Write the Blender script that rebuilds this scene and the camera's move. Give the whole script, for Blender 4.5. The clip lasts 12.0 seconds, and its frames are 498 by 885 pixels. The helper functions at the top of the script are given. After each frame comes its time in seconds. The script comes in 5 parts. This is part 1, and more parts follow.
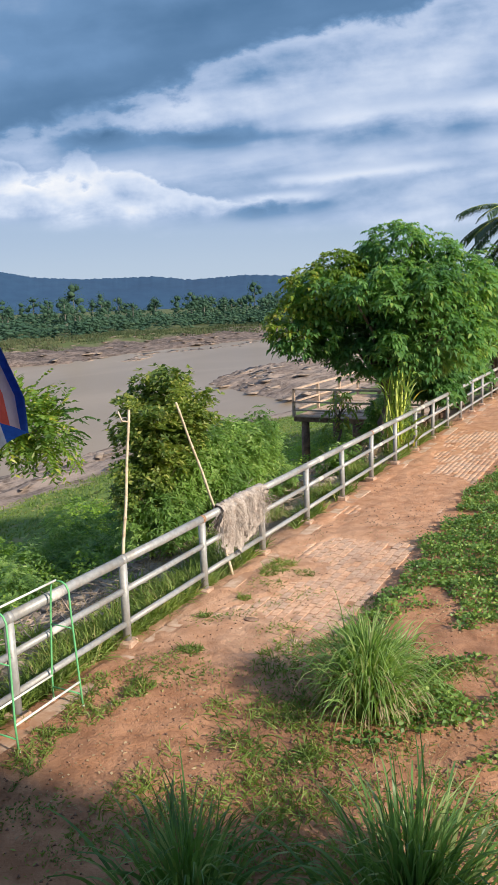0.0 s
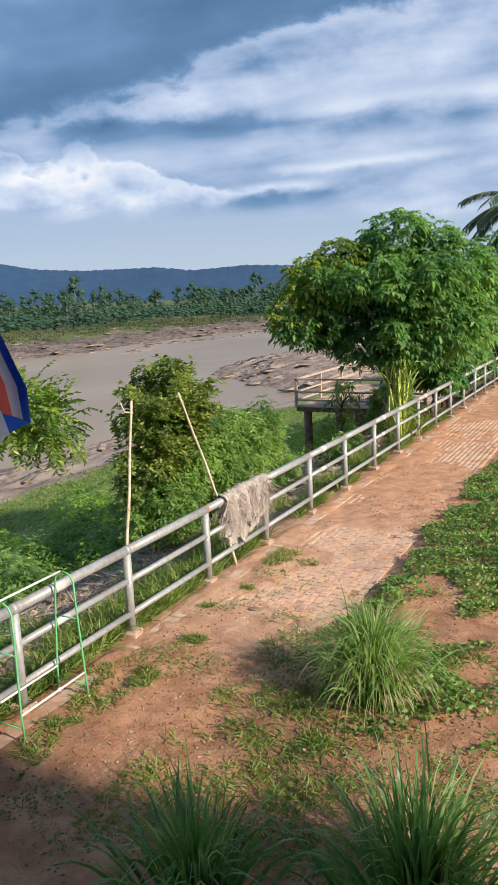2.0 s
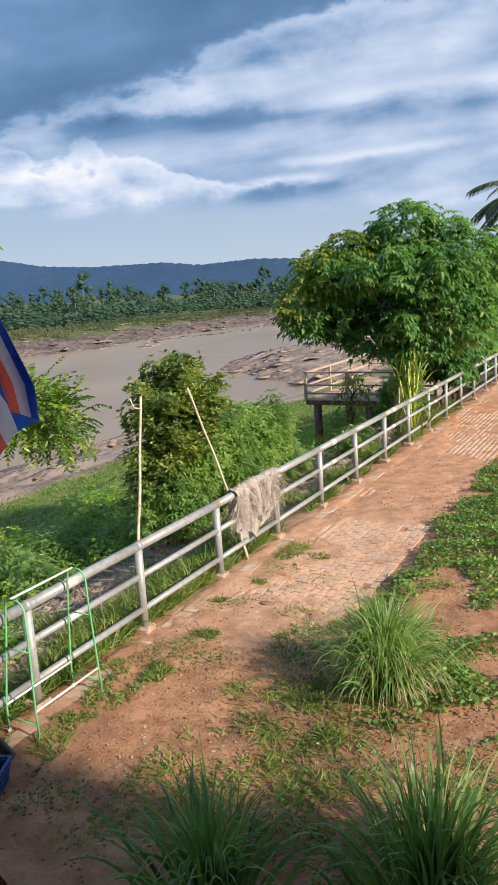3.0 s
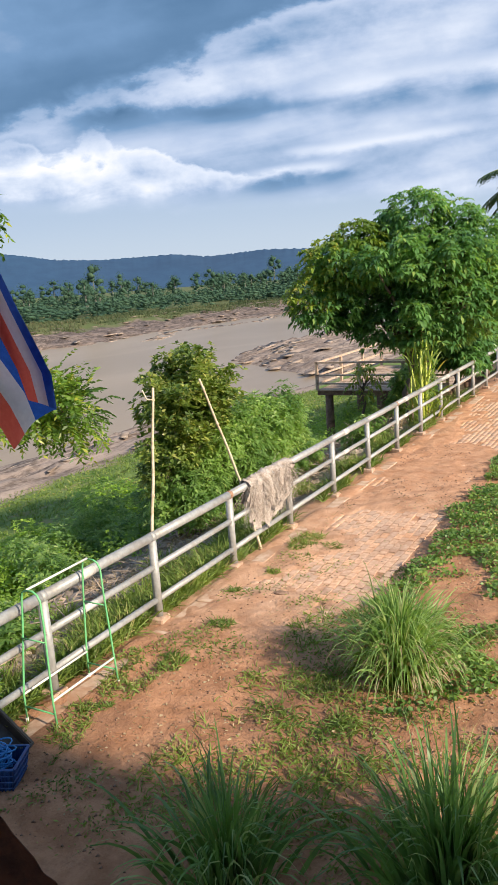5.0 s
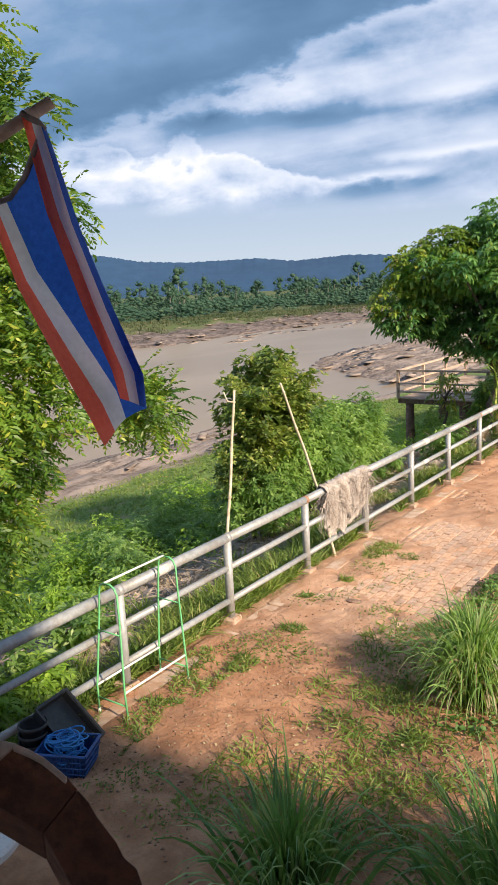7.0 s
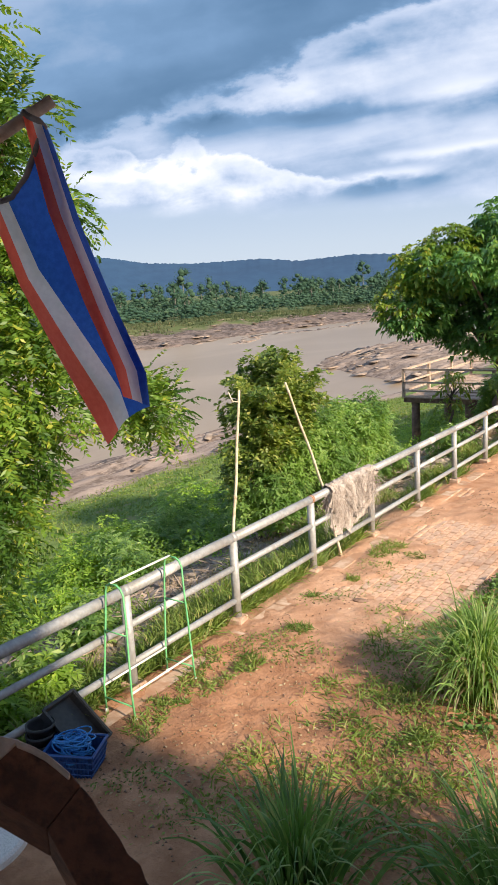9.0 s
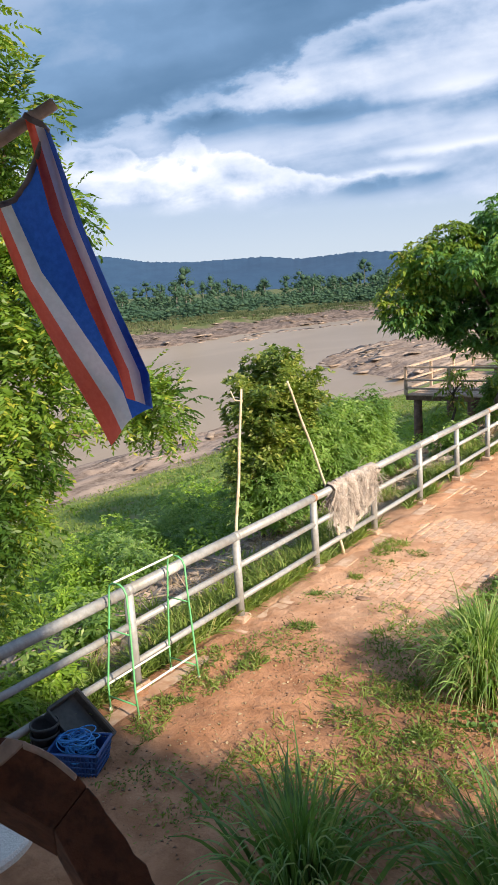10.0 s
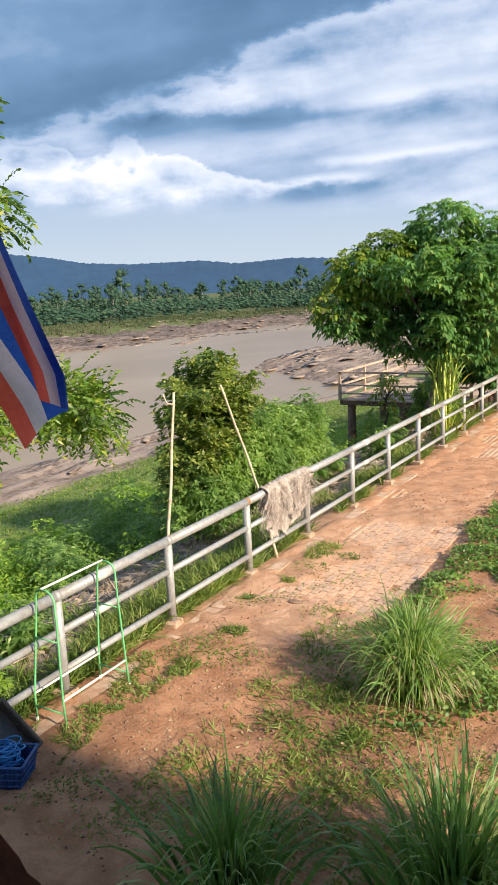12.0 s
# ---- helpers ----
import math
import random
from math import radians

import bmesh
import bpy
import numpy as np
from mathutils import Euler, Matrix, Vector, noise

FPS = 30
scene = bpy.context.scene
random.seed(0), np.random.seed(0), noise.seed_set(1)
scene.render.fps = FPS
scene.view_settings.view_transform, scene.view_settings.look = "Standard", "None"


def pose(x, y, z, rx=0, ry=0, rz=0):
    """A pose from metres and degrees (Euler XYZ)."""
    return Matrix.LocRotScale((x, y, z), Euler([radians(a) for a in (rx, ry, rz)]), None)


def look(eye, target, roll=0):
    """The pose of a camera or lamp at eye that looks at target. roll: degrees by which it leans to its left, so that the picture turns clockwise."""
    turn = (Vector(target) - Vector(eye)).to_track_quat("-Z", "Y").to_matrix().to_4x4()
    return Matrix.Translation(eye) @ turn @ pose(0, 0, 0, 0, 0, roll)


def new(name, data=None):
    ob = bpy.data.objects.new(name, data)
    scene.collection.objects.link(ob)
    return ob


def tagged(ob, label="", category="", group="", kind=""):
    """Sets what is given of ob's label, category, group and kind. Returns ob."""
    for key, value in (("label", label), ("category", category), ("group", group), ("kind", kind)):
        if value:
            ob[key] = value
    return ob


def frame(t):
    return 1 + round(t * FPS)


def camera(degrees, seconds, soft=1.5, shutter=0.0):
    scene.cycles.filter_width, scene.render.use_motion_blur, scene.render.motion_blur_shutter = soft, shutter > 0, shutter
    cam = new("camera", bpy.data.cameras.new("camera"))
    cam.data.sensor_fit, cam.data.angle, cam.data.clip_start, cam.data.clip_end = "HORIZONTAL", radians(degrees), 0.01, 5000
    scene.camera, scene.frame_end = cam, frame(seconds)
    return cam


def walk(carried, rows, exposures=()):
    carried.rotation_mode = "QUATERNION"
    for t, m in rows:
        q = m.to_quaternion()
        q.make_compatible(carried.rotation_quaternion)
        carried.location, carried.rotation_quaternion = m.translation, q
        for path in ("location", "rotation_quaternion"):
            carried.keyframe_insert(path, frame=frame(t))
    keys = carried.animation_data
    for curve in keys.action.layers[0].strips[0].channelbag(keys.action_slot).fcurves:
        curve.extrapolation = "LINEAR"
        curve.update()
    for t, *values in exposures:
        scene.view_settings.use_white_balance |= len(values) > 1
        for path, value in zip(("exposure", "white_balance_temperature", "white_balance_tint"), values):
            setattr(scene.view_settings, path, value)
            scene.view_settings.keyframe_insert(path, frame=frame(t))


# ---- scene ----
cam = camera(36.1, 12.0, soft=1.5)
PATH = [
    (0, (5.437, 0.025, 4.027), (4.521, 1.767, 3.672), -2.1),
    (0.5, (5.438, 0.028, 4.025), (4.523, 1.77, 3.665), -2.3),
    (1, (5.441, 0.03, 4.02), (4.526, 1.77, 3.652), -2.3),
    (1.5, (5.446, 0.027, 4.02), (4.526, 1.763, 3.647), -2.5),
    (2, (5.438, 0.024, 4.021), (4.517, 1.758, 3.642), -2.6),
    (2.5, (5.445, 0.029, 4.024), (4.515, 1.756, 3.635), -3.1),
    (3, (5.435, 0.037, 4.022), (4.491, 1.756, 3.629), -3.5),
    (5, (5.426, 0.021, 4.01), (4.457, 1.721, 3.597), -4.2),
    (5.5, (5.425, 0.021, 4.012), (4.452, 1.718, 3.594), -4.3),
    (6, (5.429, 0.002, 4.023), (4.373, 1.65, 3.614), -4.1),
    (6.5, (5.418, 0.01, 4.011), (4.287, 1.611, 3.615), -3.5),
    (7, (5.41, -0.002, 4.014), (4.271, 1.595, 3.624), -3.0),
    (9, (5.415, 0.003, 4.004), (4.263, 1.592, 3.616), -3.5),
    (9.5, (5.422, 0.005, 4.006), (4.264, 1.588, 3.614), -3.7),
    (10, (5.418, -0.003, 4.013), (4.262, 1.581, 3.621), -3.8),
    (10.5, (5.424, -0.017, 4.014), (4.266, 1.567, 3.625), -3.9),
    (11, (5.418, -0.022, 4.015), (4.258, 1.561, 3.627), -4.0),
    (11.5, (5.433, -0.018, 4.014), (4.274, 1.565, 3.626), -4.0),
    (12, (5.455, 0.042, 4.006), (4.436, 1.717, 3.615), -2.7),
]
walk(cam, [(t, look(eye, target, roll)) for t, eye, target, roll in PATH],
     exposures=((0, 0.41, 6700, 10), (3, 0.45, 6770, 10), (5, 0.60, 7000, 11), (6, 0.62, 7080, 11), (6.5, 0.63, 7120, 12), (7.2, 0.66, 7150, 12), (9, 0.73, 7200, 12), (11.5, 0.75, 7200, 12), (12, 0.69, 7150, 11)))

# ---- light ----
TO_SUN = Vector((0.86, -0.17, 0.48)).normalized()
sun = new("sun", bpy.data.lights.new("sun", "SUN"))
sun.data.energy, sun.data.angle, sun.data.color = 5.0, radians(2.4), (1.0, 0.90, 0.74)
sun.matrix_world = look(TO_SUN * 60, (0, 0, 0))
SKY = 0.86


class Nodes:
    """Short hand for building a node tree."""

    def __init__(self, tree):
        self.tree = tree
        tree.nodes.clear()

    def add(self, kind, inputs=()):
        n = self.tree.nodes.new(kind)
        for k, v in dict(inputs).items():
            self.put(n.inputs[k], v)
        return n

    def put(self, socket, v):
        if isinstance(v, bpy.types.NodeSocket):
            self.tree.links.new(v, socket)
        else:
            socket.default_value = v

    def m(self, op, a, b=0.0, clamp=False):
        n = self.add("ShaderNodeMath", {0: a, 1: b})
        n.operation, n.use_clamp = op, clamp
        return n.outputs[0]

    def step(self, v, lo, hi):
        n = self.add("ShaderNodeMapRange", {"Value": v, "From Min": lo, "From Max": hi})
        n.interpolation_type = "SMOOTHSTEP"
        return n.outputs["Result"]

    def noise(self, vec, scale, detail=5.0, rough=0.55, distort=0.0):
        return self.add("ShaderNodeTexNoise", {"Vector": vec, "Scale": scale, "Detail": detail, "Roughness": rough, "Distortion": distort}).outputs["Fac"]

    def mix(self, f, a, b, mode="MIX"):
        n = self.add("ShaderNodeMix")
        n.data_type, n.blend_type = "RGBA", mode
        for socket, v in ((n.inputs[0], f), (n.inputs[6], a), (n.inputs[7], b)):
            self.put(socket, (*v, 1.0) if isinstance(v, tuple) and len(v) == 3 else v)
        return n.outputs[2]

    def ramp(self, v, stops):
        n = self.add("ShaderNodeValToRGB", {"Fac": v})
        e = n.color_ramp.elements
        while len(e) < len(stops):
            e.new(0.5)
        for el, (p, c) in zip(e, stops):
            el.position, el.color = p, (*c, 1.0)
        return n.outputs["Color"]


def make_world():
    world = bpy.data.worlds.new("sky")
    scene.world = world
    world.use_nodes = True
    N = Nodes(world.node_tree)
    gen = N.add("ShaderNodeTexCoord").outputs["Generated"]
    sep = N.add("ShaderNodeSeparateXYZ", {0: gen})
    x, y, v = sep.outputs
    # axes of the sky: u to the east of the river's line, f along it
    u = N.m("ADD", N.m("MULTIPLY", x, 0.888), N.m("MULTIPLY", y, 0.458))
    f = N.m("SUBTRACT", N.m("MULTIPLY", y, 0.888), N.m("MULTIPLY", x, 0.458))
    near = N.m("MAXIMUM", f, 0.25)
    U, W = N.m("DIVIDE", u, near), N.m("DIVIDE", v, near)

    def lin(*terms):
        total = terms[0]
        for a, k in terms[1:]:
            total = N.m("ADD", total, N.m("MULTIPLY", a, k))
        return total

    def bell(value, centre, width):
        q = N.m("DIVIDE", N.m("SUBTRACT", value, centre), width)
        return N.m("POWER", 2.718, N.m("MULTIPLY", N.m("MULTIPLY", q, q), -1.0))

    def span(a, b, c, d):
        return N.m("MULTIPLY", N.step(U, a, b), N.step(U, d, c))

    slanted = lin(W, (U, -0.10))
    layers = N.add("ShaderNodeCombineXYZ", {0: N.m("MULTIPLY", U, 2.0), 1: N.m("MULTIPLY", slanted, 12.0), 2: N.m("MULTIPLY", f, 0.5)}).outputs[0]
    heaps = N.add("ShaderNodeCombineXYZ", {0: N.m("MULTIPLY", U, 6.0), 1: N.m("MULTIPLY", W, 10.0), 2: f}).outputs[0]
    strata = N.m("SUBTRACT", N.noise(layers, 1.7, 5.0, 0.43, 0.25), 0.5)
    puff = N.m("SUBTRACT", N.noise(heaps, 2.3, 9.0, 0.56, 0.15), 0.5)
    lump = N.m("SUBTRACT", N.noise(heaps, 0.9, 3.0, 0.5), 0.5)
    body = lin(0.485, (strata, 0.72), (puff, 0.34), (lump, 0.22))
    # the heavy slate cloud overhead, its ragged lower edge rising to the east
    edge = lin(W, (U, -0.285), (puff, 0.105), (strata, 0.040), (lump, 0.09))
    slate = N.step(edge, 0.278, 0.312)
    rim = N.m("MULTIPLY", N.step(edge, 0.225, 0.284), N.step(edge, 0.30, 0.284))
    heavy = lin(0.225, (N.step(edge, 0.30, 0.50), 0.19), (strata, 0.16), (lump, 0.12), (puff, 0.05))
    b = lin(body, (rim, 0.07))
    b = lin(b, (N.m("MULTIPLY", slate, N.m("SUBTRACT", heavy, b)), 1.0))
    # a dark tongue under it, then bright cumulus with flat bases, then thin streaks
    tongue = N.m("MULTIPLY", bell(lin(W, (puff, 0.05), (strata, 0.02)), 0.205, 0.016), span(-0.27, -0.17, -0.08, 0.08))
    b = lin(b, (tongue, -0.25))
    top = lin(0.176, (N.step(U, -0.15, 0.02), -0.046), (puff, -0.11), (lump, -0.06))
    head = N.m("SUBTRACT", W, top)
    foot = lin(W, (puff, 0.035), (strata, 0.012), (U, 0.02))
    cumulus = N.m("MULTIPLY", N.m("MULTIPLY", N.step(head, 0.006, -0.006), N.step(foot, 0.106, 0.128)), N.step(U, 0.11, -0.03))
    b = lin(b, (cumulus, 0.20), (N.m("MULTIPLY", cumulus, puff), 0.45), (N.m("MULTIPLY", cumulus, lump), 0.3))
    flow = lin(W, (U, -0.07), (strata, 0.035), (puff, 0.02))
    for centre, width, gain, a0, a1, a2, a3 in ((0.214, 0.012, 0.17, 0.02, 0.12, 0.30, 0.50), (0.145, 0.007, 0.18, 0.0, 0.06, 0.20, 0.30), (0.125, 0.006, 0.20, -0.05, 0.02, 0.06, 0.12), (0.110, 0.008, -0.14, -0.05, 0.02, 0.08, 0.14), (0.185, 0.010, -0.08, 0.06, 0.14, 0.30, 0.50)):
        b = lin(b, (N.m("MULTIPLY", bell(flow, centre, width), span(a0, a1, a2, a3)), gain))
    b = lin(b, (N.m("MULTIPLY", N.step(U, 0.0, 0.25), N.m("SUBTRACT", 1.0, slate)), 0.05))
    cloud = N.ramp(b, [(0.16, (0.066, 0.155, 0.30)), (0.36, (0.140, 0.265, 0.47)), (0.52, (0.36, 0.47, 0.68)), (0.68, (0.56, 0.65, 0.82)), (0.90, (0.84, 0.86, 0.90))])
    haze = N.mix(N.step(W, 0.03, 0.11), (0.415, 0.520, 0.665), (0.345, 0.460, 0.640))
    low = N.step(lin(W, (puff, 0.03), (strata, 0.02), (U, 0.04)), 0.088, 0.114)
    col = N.mix(low, haze, cloud)
    nish = N.add("ShaderNodeTexSky")
    nish.sky_type, nish.sun_disc = "NISHITA", False
    nish.sun_elevation, nish.sun_rotation = math.asin(TO_SUN.z), math.atan2(TO_SUN.x, TO_SUN.y)
    col = N.mix(0.04, N.mix(1.0, col, (10 * SKY, 10 * SKY, 10 * SKY), "MULTIPLY"), nish.outputs[0])
    bg = N.add("ShaderNodeBackground", {"Color": col, "Strength": 0.1})
    out = N.add("ShaderNodeOutputWorld")
    world.node_tree.links.new(bg.outputs[0], out.inputs[0])


make_world()


# ---- materials ----
def surface(name, a, b, scale=6.0, rough=0.8, bump=0.3, stain=None, stain_scale=0.7, stain_amount=0.5, metal=0.0, depth=0.01, island=0.0, per_object=0.0):
    """A matt surface: two colours mixed by grain, a stain colour at a larger scale, fine relief."""
    mat = bpy.data.materials.new(name)
    mat.use_nodes = True
    N = Nodes(mat.node_tree)
    pos = N.add("ShaderNodeTexCoord").outputs["Object"]
    if per_object:
        pos = N.add("ShaderNodeNewGeometry").outputs["Position"]
    grain = N.noise(pos, scale, 6.0, 0.62)
    col = N.mix(N.step(grain, 0.32, 0.68), a, b)
    if stain:
        big = N.noise(pos, stain_scale, 5.0, 0.6, 0.6)
        col = N.mix(N.m("MULTIPLY", N.step(big, 0.48, 0.66), stain_amount), col, stain)
    if island or per_object:
        r = N.add("ShaderNodeNewGeometry").outputs["Random Per Island"] if island else N.add("ShaderNodeObjectInfo").outputs["Random"]
        k = island or per_object
        hsv = N.add("ShaderNodeHueSaturation", {"Color": col, "Value": N.m("ADD", 1.0 - k, N.m("MULTIPLY", r, 2 * k)), "Saturation": N.m("ADD", 0.9, N.m("MULTIPLY", r, 0.2))})
        col = hsv.outputs[0]
    fine = N.noise(pos, scale * 6, 4.0, 0.6)
    bmp = N.add("ShaderNodeBump", {"Height": N.m("ADD", grain, N.m("MULTIPLY", fine, 0.4)), "Strength": bump, "Distance": depth})
    p = N.add("ShaderNodeBsdfPrincipled", {"Base Color": col, "Metallic": metal, "Normal": bmp.outputs[0]})
    N.put(p.inputs["Roughness"], N.m("ADD", rough - 0.08, N.m("MULTIPLY", fine, 0.16)))
    out = N.add("ShaderNodeOutputMaterial")
    N.tree.links.new(p.outputs[0], out.inputs[0])
    return mat


def foliage(name, a, b, c=None, glow=0.35, rough=0.5, scale=0.9, share=0.12):
    """Leaves: colour varies leaf by leaf and in patches; light passes through them."""
    mat = bpy.data.materials.new(name)
    mat.use_nodes = True
    N = Nodes(mat.node_tree)
    geo = N.add("ShaderNodeNewGeometry")
    r = geo.outputs["Random Per Island"]
    patch = N.noise(geo.outputs["Position"], scale, 3.0, 0.5)
    col = N.mix(N.m("ADD", N.m("MULTIPLY", r, 0.6), N.m("SUBTRACT", N.step(patch, 0.35, 0.65), 0.3), clamp=True), a, b)
    if c:
        col = N.mix(N.step(N.m("ADD", N.m("FRACT", N.m("MULTIPLY", r, 7.31)), N.m("MULTIPLY", N.m("SUBTRACT", patch, 0.5), 0.6)), 1.0 - share, 1.02 - share * 0.5), col, c)
    p = N.add("ShaderNodeBsdfPrincipled", {"Base Color": col, "Roughness": rough})
    t = N.add("ShaderNodeBsdfTranslucent", {"Color": N.mix(1.0, col, (1.5, 1.45, 0.7), "MULTIPLY")})
    mx = N.add("ShaderNodeMixShader", {0: glow, 1: p.outputs[0], 2: t.outputs[0]})
    out = N.add("ShaderNodeOutputMaterial")
    N.tree.links.new(mx.outputs[0], out.inputs[0])
    return mat


def ground_material():
    """Red soil on the terrace, turf on the bank, pale rock by the water, dry grass on the other side."""
    mat = bpy.data.materials.new("ground")
    mat.use_nodes = True
    N = Nodes(mat.node_tree)
    pos = N.add("ShaderNodeNewGeometry").outputs["Position"]
    x, y, z = N.add("ShaderNodeSeparateXYZ", {0: pos}).outputs
    n1, n2, n3, n4 = N.noise(pos, 0.55, 5.0, 0.6, 0.4), N.noise(pos, 3.2, 6.0, 0.6), N.noise(pos, 22.0, 5.0, 0.65), N.noise(pos, 0.09, 5.0, 0.6, 0.4)
    soil = N.mix(N.step(n2, 0.33, 0.66), (0.315, 0.148, 0.080), (0.480, 0.250, 0.146))
    soil = N.mix(N.m("MULTIPLY", N.step(n1, 0.50, 0.66), 0.55), soil, (0.205, 0.100, 0.062))
    soil = N.mix(N.m("MULTIPLY", N.step(n3, 0.60, 0.72), 0.5), soil, (0.46, 0.27, 0.18))
    n5 = N.noise(pos, 7.5, 6.0, 0.7, 0.3)
    soil = N.mix(N.m("MULTIPLY", N.step(n5, 0.50, 0.66), 0.32), soil, (0.20, 0.10, 0.062))
    # dry dust on the walked strip
    tread = N.m("MULTIPLY", N.step(x, 2.7, 1.9), N.step(N.m("ADD", y, N.m("MULTIPLY", n1, 2.4)), 7.2, 9.2))
    soil = N.mix(N.m("MULTIPLY", tread, 0.72), soil, N.mix(N.step(n2, 0.3, 0.7), (0.47, 0.265, 0.165), (0.62, 0.40, 0.28)))
    far = N.step(N.m("ADD", y, N.m("MULTIPLY", n1, 5.0)), 13.5, 16.5)
    soil = N.mix(N.m("MULTIPLY", far, 0.42), soil, N.mix(N.step(n2, 0.3, 0.7), (0.43, 0.180, 0.085), (0.60, 0.295, 0.155)))
    turf = N.mix(N.step(n2, 0.3, 0.7), (0.100, 0.165, 0.036), (0.190, 0.260, 0.070))
    turf = N.mix(N.m("MULTIPLY", N.step(n1, 0.54, 0.70), 0.7), turf, (0.25, 0.20, 0.105))
    scree = N.mix(N.step(n3, 0.3, 0.7), (0.13, 0.095, 0.072), (0.34, 0.265, 0.205))
    nx = N.m("ADD", x, N.m("MULTIPLY", N.m("SUBTRACT", n1, 0.5), 1.6))
    col = N.mix(N.step(nx, -0.25, -0.6), soil, N.mix(N.step(n1, 0.30, 0.52), turf, scree))
    col = N.mix(N.step(nx, -4.2, -5.6), col, turf)
    bed = N.add("ShaderNodeMapping", {"Vector": pos, "Scale": (1.0, 0.22, 2.5)}).outputs[0]
    strata = N.noise(bed, 1.1, 7.0, 0.68, 0.5)
    rock = N.mix(N.step(strata, 0.38, 0.60), (0.115, 0.084, 0.070), (0.37, 0.285, 0.240))
    rock = N.mix(N.m("MULTIPLY", N.step(n2, 0.4, 0.7), 0.4), rock, (0.47, 0.385, 0.325))
    rock = N.mix(N.m("MULTIPLY", N.step(n4, 0.45, 0.62), 0.55), rock, (0.17, 0.125, 0.105))
    nx4 = N.m("ADD", x, N.m("MULTIPLY", N.m("SUBTRACT", n4, 0.5), 9.0))
    col = N.mix(N.step(nx4, -24.2, -25.4), col, rock)
    ledge = N.mix(N.step(strata, 0.42, 0.62), (0.075, 0.058, 0.054), (0.215, 0.168, 0.150))
    col = N.mix(N.step(x, -88.0, -94.0), col, N.mix(N.m("MULTIPLY", N.step(n2, 0.5, 0.7), 0.5), ledge, (0.34, 0.275, 0.24)))
    dry = N.mix(N.step(n4, 0.35, 0.65), (0.075, 0.105, 0.040), (0.140, 0.150, 0.065))
    nf = N.m("ADD", x, N.m("MULTIPLY", N.m("SUBTRACT", n4, 0.5), 26.0))
    col = N.mix(N.step(nf, -123.0, -129.0), col, dry)
    h = N.m("ADD", N.m("ADD", N.m("MULTIPLY", n2, 0.6), N.m("MULTIPLY", n5, 0.8)), N.m("MULTIPLY", n3, 0.5))
    bmp = N.add("ShaderNodeBump", {"Height": h, "Strength": 0.9, "Distance": 0.035})
    p = N.add("ShaderNodeBsdfPrincipled", {"Base Color": col, "Roughness": 0.93, "Normal": bmp.outputs[0]})
    p.inputs["Specular IOR Level"].default_value = 0.25
    out = N.add("ShaderNodeOutputMaterial")
    N.tree.links.new(p.outputs[0], out.inputs[0])
    return mat


def water_material():
    mat = bpy.data.materials.new("river_water")
    mat.use_nodes = True
    N = Nodes(mat.node_tree)
    pos = N.add("ShaderNodeNewGeometry").outputs["Position"]
    stretched = N.add("ShaderNodeMapping", {"Vector": pos, "Scale": (1.0, 0.35, 1.0)}).outputs[0]
    n1, n2 = N.noise(stretched, 0.05, 5.0, 0.6, 0.8), N.noise(stretched, 1.6, 5.0, 0.6)
    col = N.mix(N.step(n1, 0.35, 0.65), (0.275, 0.205, 0.140), (0.335, 0.255, 0.180))
    bmp = N.add("ShaderNodeBump", {"Height": N.m("ADD", n2, N.m("MULTIPLY", n1, 2.0)), "Strength": 0.18, "Distance": 0.06})
    p = N.add("ShaderNodeBsdfPrincipled", {"Base Color": col, "Roughness": 0.30, "IOR": 1.33, "Normal": bmp.outputs[0]})
    p.inputs["Specular IOR Level"].default_value = 0.24
    out = N.add("ShaderNodeOutputMaterial")
    N.tree.links.new(p.outputs[0], out.inputs[0])
    return mat


M_GROUND, M_WATER = ground_material(), water_material()
M_PIPE = surface("galvanised_pipe", (0.30, 0.305, 0.31), (0.40, 0.405, 0.41), 18, 0.5, 0.12, (0.30, 0.25, 0.21), 3.0, 0.4, metal=0.2)
M_PATCH = surface("whitewashed_pipe", (0.48, 0.47, 0.45), (0.62, 0.60, 0.58), 20, 0.6, 0.15, (0.42, 0.40, 0.38), 9.0, 0.6)
M_RUST = surface("rusty_weld", (0.22, 0.09, 0.045), (0.40, 0.26, 0.18), 40, 0.85, 0.4)
M_FOOTING = surface("footing_concrete", (0.34, 0.21, 0.145), (0.49, 0.35, 0.27), 12, 0.9, 0.5, (0.34, 0.17, 0.10), 5.0, 0.7)
M_KERB = surface("kerb_concrete", (0.44, 0.28, 0.19), (0.60, 0.44, 0.34), 7, 0.9, 0.5, (0.36, 0.19, 0.11), 1.6, 0.85)
M_PAVER = surface("clay_paver", (0.50, 0.30, 0.20), (0.66, 0.44, 0.32), 14, 0.9, 0.45, (0.40, 0.20, 0.11), 1.1, 0.7, per_object=0.15)
M_PAVERS = surface("clay_pavers", (0.50, 0.30, 0.20), (0.66, 0.44, 0.32), 14, 0.9, 0.45, (0.40, 0.20, 0.11), 1.1, 0.7, island=0.17)
M_WOOD = surface("weathered_wood", (0.42, 0.29, 0.22), (0.60, 0.46, 0.36), 9, 0.85, 0.4, (0.22, 0.15, 0.11), 3.0, 0.6)
M_DARKWOOD = surface("dark_post_wood", (0.17, 0.095, 0.065), (0.27, 0.165, 0.115), 8, 0.8, 0.4, (0.07, 0.04, 0.03), 3.0, 0.6)
